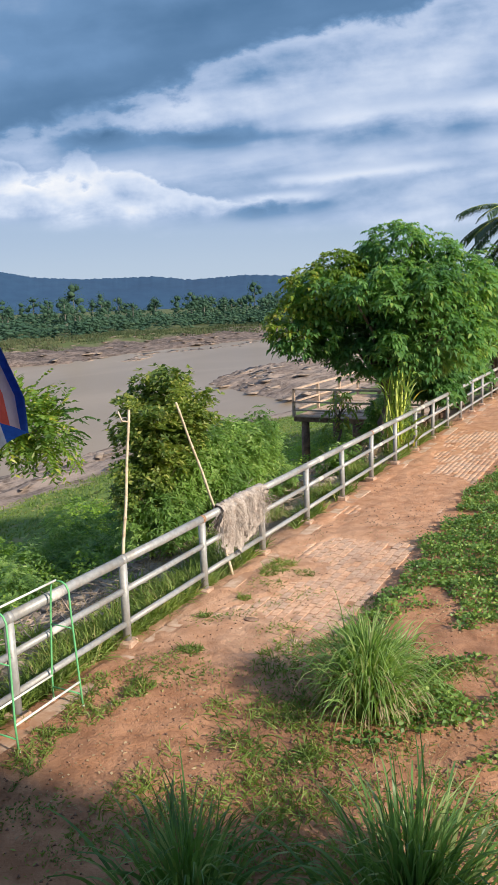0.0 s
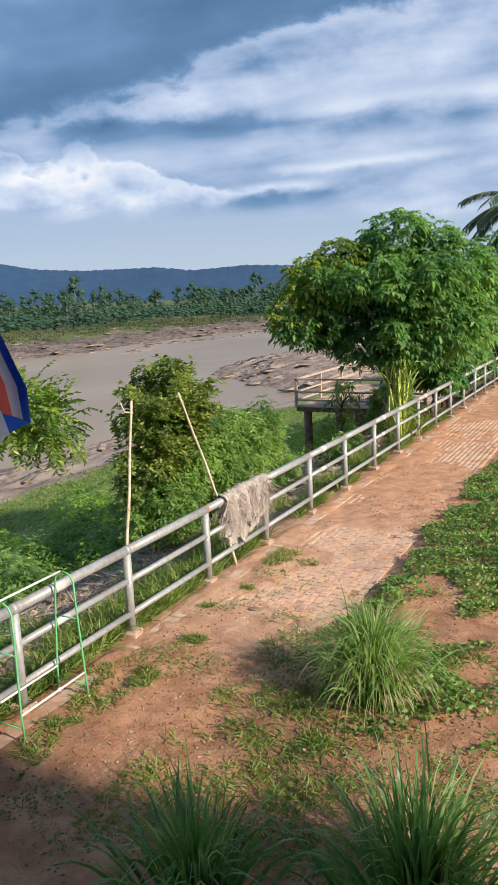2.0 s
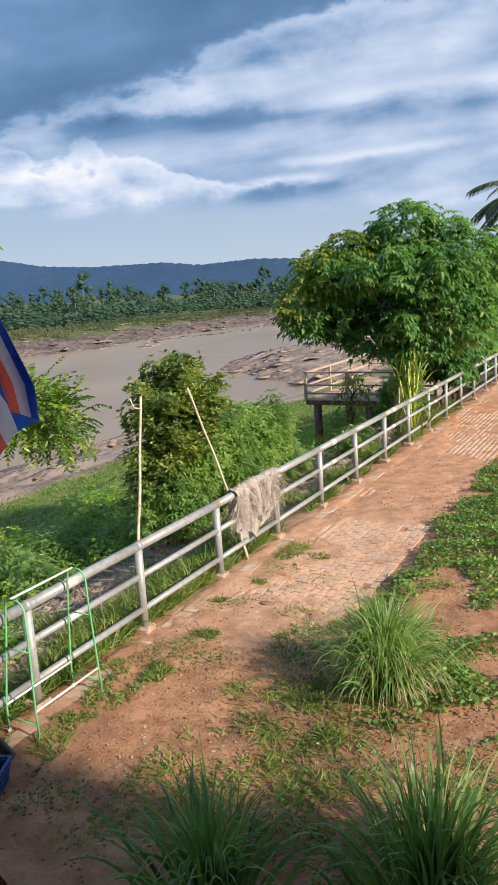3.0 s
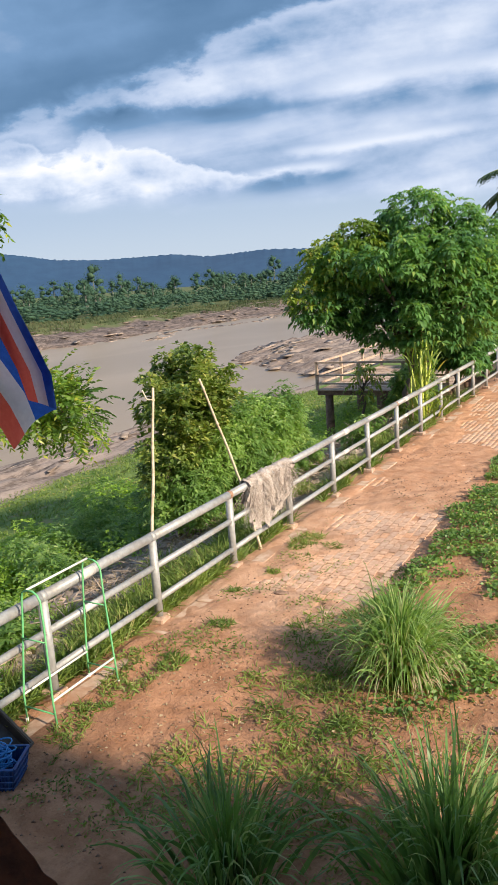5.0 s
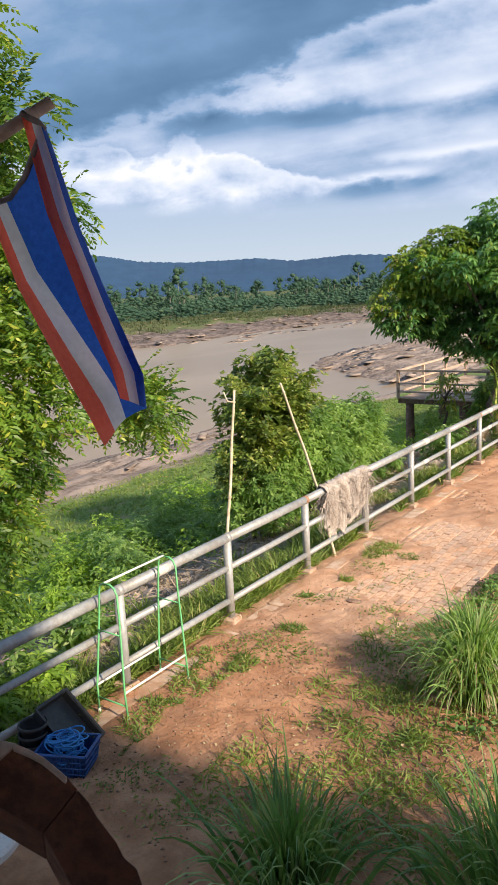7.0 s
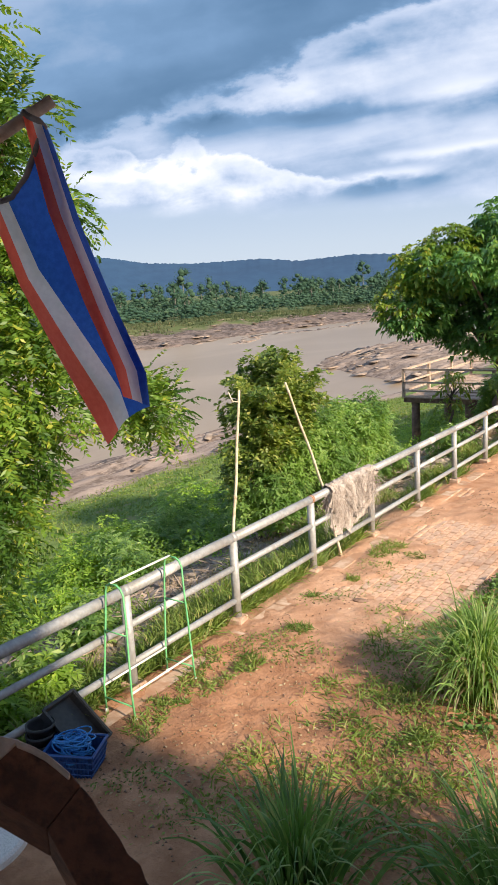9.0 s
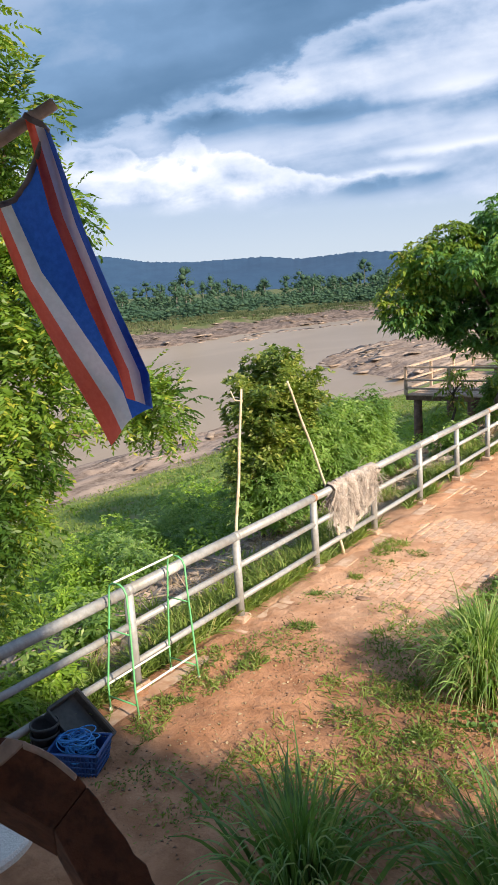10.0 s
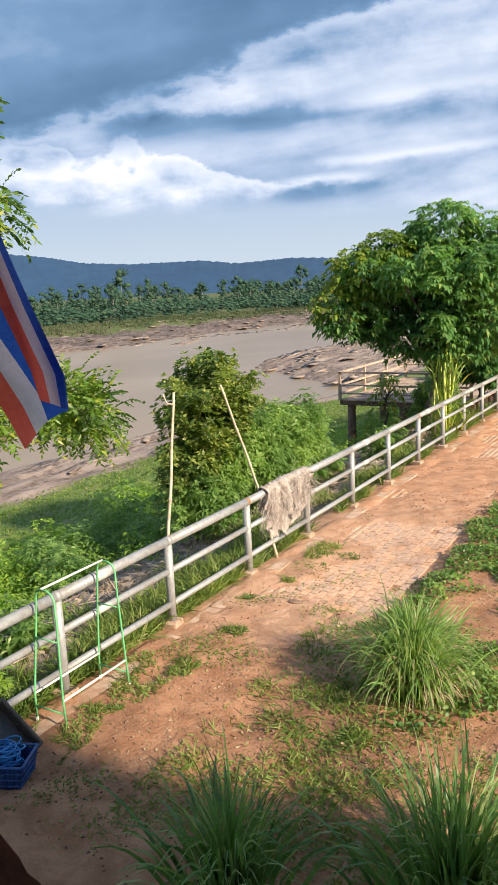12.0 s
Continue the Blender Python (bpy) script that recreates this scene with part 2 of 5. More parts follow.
M_BEAM = surface("stained_beam_wood", (0.030, 0.012, 0.008), (0.165, 0.072, 0.044), 34, 0.66, 1.0, (0.05, 0.018, 0.012), 4.0, 0.6, depth=0.004)
M_WORN = surface("worn_grey_wood", (0.33, 0.315, 0.295), (0.50, 0.48, 0.455), 24, 0.85, 0.4, (0.22, 0.205, 0.19), 12.0, 0.6, depth=0.004)
M_SLEEVE = surface("grey_sleeve_cloth", (0.14, 0.145, 0.16), (0.22, 0.225, 0.24), 40, 0.85, 0.2, (0.10, 0.10, 0.11), 9.0, 0.5)
M_BAMBOO = surface("dry_bamboo", (0.50, 0.41, 0.29), (0.68, 0.60, 0.47), 10, 0.7, 0.2, (0.32, 0.22, 0.13), 6.0, 0.5)
M_BARK = surface("grey_bark", (0.085, 0.062, 0.045), (0.17, 0.13, 0.10), 14, 0.9, 0.6)
M_FARBARK = surface("pale_far_bark", (0.13, 0.135, 0.115), (0.20, 0.20, 0.175), 2, 0.9, 0.2, (0.09, 0.10, 0.08), 0.4, 0.5)
M_STALK = surface("yellow_green_stalk", (0.30, 0.36, 0.05), (0.48, 0.52, 0.10), 5, 0.6, 0.2, (0.12, 0.17, 0.03), 2.0, 0.6)
M_GREEN = surface("green_paint", (0.10, 0.40, 0.16), (0.16, 0.50, 0.22), 30, 0.4, 0.05, (0.20, 0.45, 0.22), 9.0, 0.4)
M_WHITE = surface("white_paint", (0.66, 0.66, 0.63), (0.78, 0.78, 0.75), 30, 0.4, 0.05, (0.55, 0.50, 0.44), 9.0, 0.4)
M_NET = surface("fishing_net", (0.33, 0.28, 0.25), (0.52, 0.455, 0.415), 30, 0.9, 0.2, (0.30, 0.235, 0.20), 6.0, 0.7)
M_BLACK = surface("black_plastic", (0.016, 0.017, 0.020), (0.030, 0.032, 0.036), 20, 0.5, 0.1, (0.06, 0.055, 0.05), 4.0, 0.4)
M_BLUE = surface("blue_plastic", (0.006, 0.05, 0.20), (0.012, 0.09, 0.30), 20, 0.4, 0.05, (0.02, 0.06, 0.14), 6.0, 0.4)
M_ROPE = surface("blue_rope", (0.01, 0.16, 0.46), (0.03, 0.28, 0.66), 60, 0.6, 0.3)
M_TERRAZZO = surface("terrazzo", (0.30, 0.285, 0.265), (0.80, 0.77, 0.73), 120, 0.6, 0.2, (0.42, 0.40, 0.39), 3.0, 0.4)
M_ROCK = surface("river_rock", (0.17, 0.130, 0.108), (0.40, 0.315, 0.262), 0.9, 0.92, 0.7, (0.13, 0.10, 0.085), 0.12, 0.7, depth=0.1, island=0.15)
M_DEBRIS = surface("dry_litter", (0.20, 0.150, 0.120), (0.44, 0.350, 0.285), 9.0, 0.95, 0.5, island=0.3)
M_STONE = surface("brown_stone", (0.16, 0.09, 0.06), (0.33, 0.21, 0.15), 25, 0.9, 0.5)
M_WALL = surface("house_timber", (0.20, 0.13, 0.09), (0.28, 0.19, 0.13), 5, 0.8, 0.3, (0.15, 0.10, 0.07), 1.0, 0.5)
M_ROOF = surface("roof_sheet", (0.25, 0.24, 0.23), (0.34, 0.33, 0.32), 4, 0.6, 0.2, (0.20, 0.15, 0.12), 0.8, 0.5)
# the blue haze of distance is mixed straight into the hills' base colour
M_HAZE_HILL = surface("haze_blue_hill", (0.014, 0.052, 0.120), (0.019, 0.064, 0.138), 0.02, 0.95, 0.0, (0.012, 0.046, 0.108), 0.004, 0.6)

F_BIG = foliage("broad_leaf", (0.085, 0.210, 0.072), (0.185, 0.365, 0.120), (0.32, 0.45, 0.13), 0.47, 0.34, 0.6)
F_YELLOW = foliage("yellowing_leaf", (0.115, 0.200, 0.030), (0.25, 0.34, 0.055), (0.44, 0.40, 0.08), 0.42, 0.45, 0.8)
F_BUSH = foliage("bush_leaf", (0.095, 0.165, 0.042), (0.245, 0.325, 0.080), (0.44, 0.46, 0.15), 0.48, 0.38, 2.2, 0.22)
F_SHRUB = foliage("shrub_leaf", (0.120, 0.235, 0.065), (0.265, 0.410, 0.125), (0.40, 0.52, 0.19), 0.50, 0.45, 1.2)
F_HERB = foliage("herb_leaf", (0.150, 0.280, 0.042), (0.310, 0.480, 0.080), (0.44, 0.57, 0.10), 0.50, 0.5, 0.8)
F_TAMARIND = foliage("tamarind_leaf", (0.045, 0.115, 0.020), (0.165, 0.290, 0.038), (0.40, 0.44, 0.07), 0.42, 0.45, 1.6, 0.14)
F_LEMON = foliage("lemongrass_blade", (0.135, 0.250, 0.060), (0.275, 0.420, 0.130), (0.46, 0.50, 0.24), 0.38, 0.45, 3.0)
F_SEDGE = foliage("sedge_blade", (0.070, 0.165, 0.048), (0.160, 0.310, 0.090), (0.33, 0.42, 0.19), 0.32, 0.40, 3.0, 0.2)
F_GRASS = foliage("grass_blade", (0.105, 0.175, 0.034), (0.215, 0.300, 0.066), (0.36, 0.33, 0.13), 0.35, 0.6, 1.5)
F_DRY = foliage("dead_blade", (0.28, 0.20, 0.12), (0.42, 0.33, 0.22), None, 0.2, 0.8, 2.0)
F_CREEPER = foliage("creeper_leaf", (0.085, 0.180, 0.040), (0.180, 0.305, 0.072), (0.30, 0.40, 0.10), 0.30, 0.5, 1.5)
F_PALM = foliage("palm_leaflet", (0.040, 0.085, 0.045), (0.085, 0.140, 0.075), None, 0.25, 0.36, 0.5)
F_REED = foliage("reed_blade", (0.055, 0.085, 0.038), (0.095, 0.120, 0.056), (0.14, 0.12, 0.07), 0.25, 0.8, 0.05)
F_FAR = foliage("far_leaf", (0.027, 0.078, 0.048), (0.044, 0.102, 0.060), (0.062, 0.118, 0.064), 0.15, 0.85, 0.05)


# ---- building helpers ----
rng = np.random.default_rng(7)


def thing(name, x=0.0, y=0.0, z=0.0, rz=0.0):
    ob = new(name)
    ob.matrix_world = pose(x, y, z, 0, 0, rz)
    return ob


def link_mesh(name, verts, faces, material, parent=None, label="", smooth=False):
    me = bpy.data.meshes.new(name)
    me.from_pydata([tuple(v) for v in verts], [], [tuple(f) for f in faces])
    me.materials.append(material)
    if smooth:
        me.polygons.foreach_set("use_smooth", [True] * len(me.polygons))
    me.update()
    ob = new(name, me)
    if parent:
        ob.parent = parent
    return tagged(ob, label)


def link_tris(name, V, T, material, parent=None, label=""):
    """A mesh from arrays of corners and triangles."""
    V, T = np.asarray(V, dtype=np.float32), np.asarray(T, dtype=np.int32)
    me = bpy.data.meshes.new(name)
    me.vertices.add(len(V))
    me.vertices.foreach_set("co", V.ravel())
    me.loops.add(len(T) * 3)
    me.loops.foreach_set("vertex_index", T.ravel())
    me.polygons.add(len(T))
    me.polygons.foreach_set("loop_start", np.arange(0, len(T) * 3, 3, dtype=np.int32))
    me.materials.append(material)
    me.update(calc_edges=True)
    me.validate()
    ob = new(name, me)
    if parent:
        ob.parent = parent
    return tagged(ob, label)


def part(name, bm, material, parent, label=""):
    me = bpy.data.meshes.new(name)
    bm.to_mesh(me)
    bm.free()
    me.materials.append(material)
    ob = new(name, me)
    ob.parent = parent
    return tagged(ob, label)


def box_bm(sx, sy, sz, at=(0, 0, 0), bevel=0.01, turn=None):
    bm = bmesh.new()
    m = Matrix.Translation(at) @ (turn or Matrix()) @ Matrix.Diagonal((sx, sy, sz, 1))
    bmesh.ops.create_cube(bm, size=1.0, matrix=m)
    if bevel:
        bmesh.ops.bevel(bm, geom=bm.edges[:], offset=bevel, segments=1, affect="EDGES")
    return bm


def tube(points, radii, sides=8, cap=True):
    """Corners and faces of a round pipe through the points."""
    P = [Vector(p) for p in points]
    if isinstance(radii, (int, float)):
        radii = [radii] * len(P)
    V, F = [], []
    ref = Vector((0.13, 0.31, 0.94))
    for i, p in enumerate(P):
        d = (P[min(i + 1, len(P) - 1)] - P[max(i - 1, 0)]).normalized()
        if abs(d.dot(ref)) > 0.95:
            ref = Vector((0.94, 0.2, 0.1))
        a = d.cross(ref).normalized()
        b = d.cross(a)
        for k in range(sides):
            w = 2 * math.pi * k / sides
            V.append(p + (a * math.cos(w) + b * math.sin(w)) * radii[i])
    for i in range(len(P) - 1):
        for k in range(sides):
            q = (k + 1) % sides
            F.append((i * sides + k, i * sides + q, (i + 1) * sides + q, (i + 1) * sides + k))
    if cap:
        F.append(tuple(range(sides))[::-1])
        F.append(tuple((len(P) - 1) * sides + k for k in range(sides)))
    return V, F


def pipe(name, points, radii, material, parent=None, label="", sides=10):
    V, F = tube(points, radii, sides)
    return link_mesh(name, V, F, material, parent, label, smooth=True)


def joined(pieces):
    V, F, n = [], [], 0
    for v, f in pieces:
        V += list(v)
        F += [tuple(i + n for i in q) for q in f]
        n += len(v)
    return V, F


def unit(a):
    return a / np.maximum(np.linalg.norm(a, axis=-1, keepdims=True), 1e-9)


def leaves(base, way, length, width, droop=0.3, fold=0.15):
    """Folded, drooping leaves: five corners and four triangles each."""
    n = len(base)
    way = unit(way)
    length = np.broadcast_to(np.asarray(length, float), (n,))[:, None]
    width = np.broadcast_to(np.asarray(width, float), (n,))[:, None]
    up = np.tile((0.0, 0.0, 1.0), (n, 1)) + rng.normal(0, 0.35, (n, 3))
    side = unit(np.cross(way, up))
    nor = np.cross(side, way)
    down = np.array((0, 0, -1.0))
    mid = base + way * length * 0.5 + down * length * droop * 0.2
    tip = base + way * length * (1 - 0.3 * droop) + down * length * droop * 0.75
    l = mid + side * width * 0.5 + nor * width * fold
    r = mid - side * width * 0.5 + nor * width * fold
    V = np.stack([base, l, r, mid, tip], 1).reshape(-1, 3)
    t = np.array([(0, 2, 3), (0, 3, 1), (3, 2, 4), (1, 3, 4)])
    T = (np.arange(n)[:, None, None] * 5 + t[None]).reshape(-1, 3)
    return V, T


def kites(base, way, length, width):
    """Two-triangle leaves for small or far foliage."""
    n = len(base)
    way = unit(way)
    length = np.broadcast_to(np.asarray(length, float), (n,))[:, None]
    width = np.broadcast_to(np.asarray(width, float), (n,))[:, None]
    side = unit(np.cross(way, rng.normal(0, 1, (n, 3))))
    mid = base + way * length * 0.45
    V = np.stack([base, mid + side * width * 0.5, base + way * length, mid - side * width * 0.5], 1).reshape(-1, 3)
    T = (np.arange(n)[:, None, None] * 4 + np.array([(0, 1, 2), (0, 2, 3)])[None]).reshape(-1, 3)
    return V, T


def blades(base, lean, length, width, bend=0.6, segments=4):
    """Grass blades: tapering strips that arch over. lean is the way in which each one leaves the ground."""
    n = len(base)
    lean = unit(lean)
    length = np.broadcast_to(np.asarray(length, float), (n,))[:, None]
    width = np.broadcast_to(np.asarray(width, float), (n,))[:, None]
    bend = np.broadcast_to(np.asarray(bend, float), (n,))[:, None]
    side = unit(np.cross(lean, rng.normal(0, 1, (n, 3))))
    p, d, rows = base.copy(), lean.copy(), []
    for s in range(segments + 1):
        w = width * (1 - (s / segments) ** 1.5) * 0.5
        if s < segments:
            rows += [p + side * w, p - side * w]
        else:
            rows.append(p)
        d = unit(d + np.array((0, 0, -1.0)) * bend * (0.12 + 2.1 * (s / segments) ** 1.6) / segments * 1.6 + np.concatenate([lean[:, :2], np.zeros((n, 1))], 1) * bend * 0.25 / segments)
        p = p + d * length / segments
    k = 2 * segments + 1
    t = []
    for s in range(segments - 1):
        a = 2 * s
        t += [(a, a + 1, a + 3), (a, a + 3, a + 2)]
    t.append((2 * segments - 2, 2 * segments - 1, 2 * segments))
    V = np.stack(rows, 1).reshape(-1, 3)
    T = (np.arange(n)[:, None, None] * k + np.array(t)[None]).reshape(-1, 3)
    return V, T


def stacked(*pieces):
    V, T, n = [], [], 0
    for v, t in pieces:
        V.append(v)
        T.append(t + n)
        n += len(v)
    return np.concatenate(V), np.concatenate(T)


def on_lobes(lobes, n, inner=0.62, thin=1.0):
    """Points in the outer shell of overlapping ellipsoids, and the way out at each."""
    C = np.array([l[0] for l in lobes], float)
    R = np.array([l[1] for l in lobes], float)
    weight = (R[:, 0] * R[:, 1] + R[:, 1] * R[:, 2] + R[:, 0] * R[:, 2]) ** thin
    k = rng.choice(len(lobes), n * 3, p=weight / weight.sum())
    d = unit(rng.normal(0, 1, (n * 3, 3)))
    s = inner + (1.04 - inner) * rng.random((n * 3, 1)) ** 0.5
    P = C[k] + d * R[k] * s
    q = np.linalg.norm((P[:, None] - C[None]) / R[None], axis=2)
    q[np.arange(len(P)), k] = 9
    ok = q.min(1) > 0.72
    P, out = P[ok], unit(d / R[k])[ok]
    return P[:n], out[:n]


def rosettes(P, out, per, length, width, droop, spread=0.9):
    """Drooping whorls of leaves at the points."""
    n = len(P)
    axis = unit(out * 0.55 + np.array((0, 0, 0.75)))
    a = unit(np.cross(axis, rng.normal(0, 1, (n, 3))))
    b = np.cross(axis, a)
    w = (np.arange(per)[None] + rng.random((n, 1))) * 2 * math.pi / per + rng.normal(0, 0.2, (n, per))
    way = (a[:, None] * np.cos(w)[..., None] + b[:, None] * np.sin(w)[..., None]) * spread + axis[:, None] * rng.uniform(0.1, 0.7, (n, per, 1))
    base = np.repeat(P, per, 0)
    L = length * rng.uniform(0.65, 1.2, n * per)
    return leaves(base, way.reshape(-1, 3), L, L * width, droop)


def limbs(root, forks, radius, sides=7, wander=0.12):
    """A tapering trunk from root to the first fork and limbs on to the others."""
    pieces = []
    top = Vector(forks[0])
    root = Vector(root)
    def curve(a, b, r0, r1):
        pts, rs = [], []
        for i in range(6):
            s = i / 5
            j = Vector(rng.normal(0, wander, 3)) * (b - a).length * 0.25 * math.sin(math.pi * s)
            pts.append(a.lerp(b, s) + j)
            rs.append(r0 + (r1 - r0) * s)
        return tube(pts, rs, sides)
    pieces.append(curve(root, top, radius, radius * 0.72))
    for q in forks[1:]:
        pieces.append(curve(top.lerp(root, 0.25 * rng.random()), Vector(q), radius * 0.5, radius * 0.12))
    return joined(pieces)


# ---- ground, river and far side ----
WATER = -7.0


def near_shore(y):
    return np.interp(y, [-400, 20, 58, 66, 76, 79, 86, 95, 104, 117, 134, 160, 230, 700], [-36, -34, -32.5, -27, -27, -31, -40, -50.5, -54, -56.5, -55, -47, -40, -40])


def far_shore(y):
    return np.interp(y, [-400, 60, 117, 127, 151, 175, 208, 260, 700], [-128, -118, -113, -104, -109, -109, -106, -92, -80])


WAVES = {}


def hill_noise(x, y, scale, seed=0):
    """Cheap smooth noise from crossed waves, -1 to 1."""
    if seed not in WAVES:
        r = np.random.default_rng(seed)
        WAVES[seed] = [(r.uniform(0, math.pi), r.uniform(0, 6.28), r.uniform(0.6, 2.2)) for _ in range(7)]
    total = 0.0
    for a, ph, f in WAVES[seed]:
        total = total + np.sin((x * math.cos(a) + y * math.sin(a)) * f / scale * 2.2 + ph)
    return total / 4.0


def land(x, y):
    x, y = np.asarray(x, float), np.asarray(y, float)
    bank = np.interp(x, [-25, -18, -13, -9, -6, -3.2, -1.6, -0.7, -0.3, 0.0], [-6.35, -5.45, -4.3, -3.05, -1.98, -0.95, -0.42, -0.2, -0.05, 0.0])
    shore = near_shore(y)
    # the rocky shelf between the turf and the water, in ledges
    s = np.clip((x - shore) / np.maximum(-25 - shore, 6), 0, 1)
    rough = hill_noise(x, y * 0.45, 1.7, 3) * 0.30 + hill_noise(x, y * 0.5, 0.8, 4) * 0.16
    shelf = WATER + 0.12 + 0.75 * np.floor(s * 4 + rough * 1.2 + 0.5) / 4 + rough * 0.5
    shelf += np.where((y > 76) & (x < -27), 0.55 * np.clip((x - shore) / 9, 0, 1), 0)
    z = np.where(x > -25, bank, np.where(x > shore, shelf, -7.0 - np.clip((shore - x) * 0.35, 0, 2.5)))
    z = np.where((x > -27) & (x <= -25), bank * (x + 27) / 2 + shelf * (-25 - x) / 2, z)
    fs = far_shore(y)
    t = np.clip((fs - x) / 28, 0, 1)
    farrock = WATER + 0.25 + 3.0 * np.floor(t * 5 + hill_noise(x, y, 6.0, 5) * 0.9 + 0.3) / 5 + hill_noise(x, y * 0.7, 2.4, 6) * 0.35
    farland = np.where(t < 1, farrock, -3.7 + np.clip((fs - 28 - x) * 0.012, 0, 3.0) + hill_noise(x, y, 16.0, 8) * 0.35)
    z = np.where(x < fs, farland, np.where(x < fs + 6, np.minimum(z, WATER - 0.05), z))
    near = (x > 0.2) & (x < 30)
    small = hill_noise(x, y, 0.5, 11) * 0.014 + hill_noise(x, y, 0.17, 12) * 0.008 + hill_noise(x, y, 1.9, 13) * 0.014
    # soil lies over the bricks except on the walked strip
    open_x = np.clip((x - 0.72 - 0.28 * hill_noise(x, y, 0.9, 15) - 0.16 * hill_noise(x, y, 0.22, 22)) / 0.12, 0, 1)
    open_y = np.clip((y - 8.2 - 0.30 * hill_noise(x, y, 0.8, 16) - 0.22 * hill_noise(x, y, 0.2, 23)) / 0.14, 0, 1) * np.clip((12.2 + 0.35 * hill_noise(x, y, 1.1, 17) - y) / 0.3, 0, 1)
    again = np.clip((y - 17.0 - 0.7 * hill_noise(x, y, 1.0, 24)) / 0.5, 0, 1) * np.clip((24.0 - y) / 0.6, 0, 1)
    bare = open_x * np.maximum(open_y, 0.95 * again) * np.clip((2.33 - x) / 0.05, 0, 1)
    cover = np.where((x > 0.34) & (x < 12), np.where(y < 7.2, 0.040, 0.027) * (1 - bare) - 0.010 * bare, 0)
    cover = np.where((x > 0.34) & (x < 0.7), cover - 0.022 * np.clip(hill_noise(x, y, 0.6, 18) + 0.2, 0, 1), cover)
    cover = np.where((x > 0.05) & (x <= 0.34), 0.045 * np.clip(0.55 + hill_noise(x, y, 0.55, 19) + 0.5 * hill_noise(x, y, 0.16, 20), 0, 1), cover)
    z = z + cover
    small = small * (1 - 0.6 * bare)
    z = np.where(near, z + small * np.clip((x - 0.2) / 0.3, 0, 1), z)
    z = z + np.where((x < -0.6) & (x > -25), hill_noise(x, y, 1.2, 14) * 0.07, 0)
    return z


def grid_lines(*spans):
    out = [np.arange(a, b, s) for a, b, s in spans]
    return np.concatenate(out)


def build_ground():
    xs = grid_lines((-1500, -400, 100), (-400, -170, 12), (-170, -90, 1.6), (-90, -58, 6), (-58, -24, 0.55), (-24, -8, 0.7), (-8, -0.5, 0.28), (-0.5, 5.4, 0.07), (5.4, 12, 0.6), (12, 60, 6), (60, 401, 40))
    ys = grid_lines((-300, -40, 40), (-40, 0, 5), (0, 3, 0.5), (3, 15.6, 0.07), (15.6, 32, 0.35), (32, 62, 0.7), (62, 140, 1.0), (140, 330, 3.0), (330, 700, 20), (700, 2601, 100))
    X, Y = np.meshgrid(xs, ys, indexing="ij")
    Z = land(X, Y)
    V = np.stack([X, Y, Z], -1).reshape(-1, 3)
    n, m = len(xs), len(ys)
    i = (np.arange(n - 1)[:, None] * m + np.arange(m - 1)[None]).ravel()
    T = np.concatenate([np.stack([i, i + m, i + m + 1], 1), np.stack([i, i + m + 1, i + 1], 1)])
    ob = link_tris("ground", V, T, M_GROUND)
    ob.data.polygons.foreach_set("use_smooth", [True] * len(ob.data.polygons))
    tagged(ob, "red soil terrace, grassy bank and pale rock shelves by the river", "ground", kind="structure")


build_ground()
w = link_mesh("water", [(-700, -300, WATER), (-22, -300, WATER), (-22, 2500, WATER), (-700, 2500, WATER)], [(0, 1, 2, 3)], M_WATER)
tagged(w, "wide calm muddy grey-brown river", "river", kind="structure")


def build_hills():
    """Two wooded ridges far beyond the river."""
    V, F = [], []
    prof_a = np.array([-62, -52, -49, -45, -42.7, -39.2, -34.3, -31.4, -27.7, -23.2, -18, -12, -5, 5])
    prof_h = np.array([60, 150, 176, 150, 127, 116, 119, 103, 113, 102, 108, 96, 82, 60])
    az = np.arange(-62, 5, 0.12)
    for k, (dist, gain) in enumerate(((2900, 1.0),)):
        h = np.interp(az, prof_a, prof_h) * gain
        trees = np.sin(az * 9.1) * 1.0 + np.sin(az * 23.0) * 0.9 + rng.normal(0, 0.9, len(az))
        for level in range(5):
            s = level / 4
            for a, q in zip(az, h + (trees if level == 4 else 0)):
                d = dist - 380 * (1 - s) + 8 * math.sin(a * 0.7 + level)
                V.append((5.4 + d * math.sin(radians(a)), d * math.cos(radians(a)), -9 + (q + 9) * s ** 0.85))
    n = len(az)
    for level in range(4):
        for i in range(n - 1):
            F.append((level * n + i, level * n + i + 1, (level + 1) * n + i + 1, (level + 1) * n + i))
    ob = link_mesh("backdrop", V, F, M_HAZE_HILL, smooth=True)
    tagged(ob, "low wooded hills on the horizon beyond the river, coloured haze blue", "hills", kind="structure")


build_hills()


# ---- railing along the terrace edge ----
STEP, FIRST = 1.85, 5.16


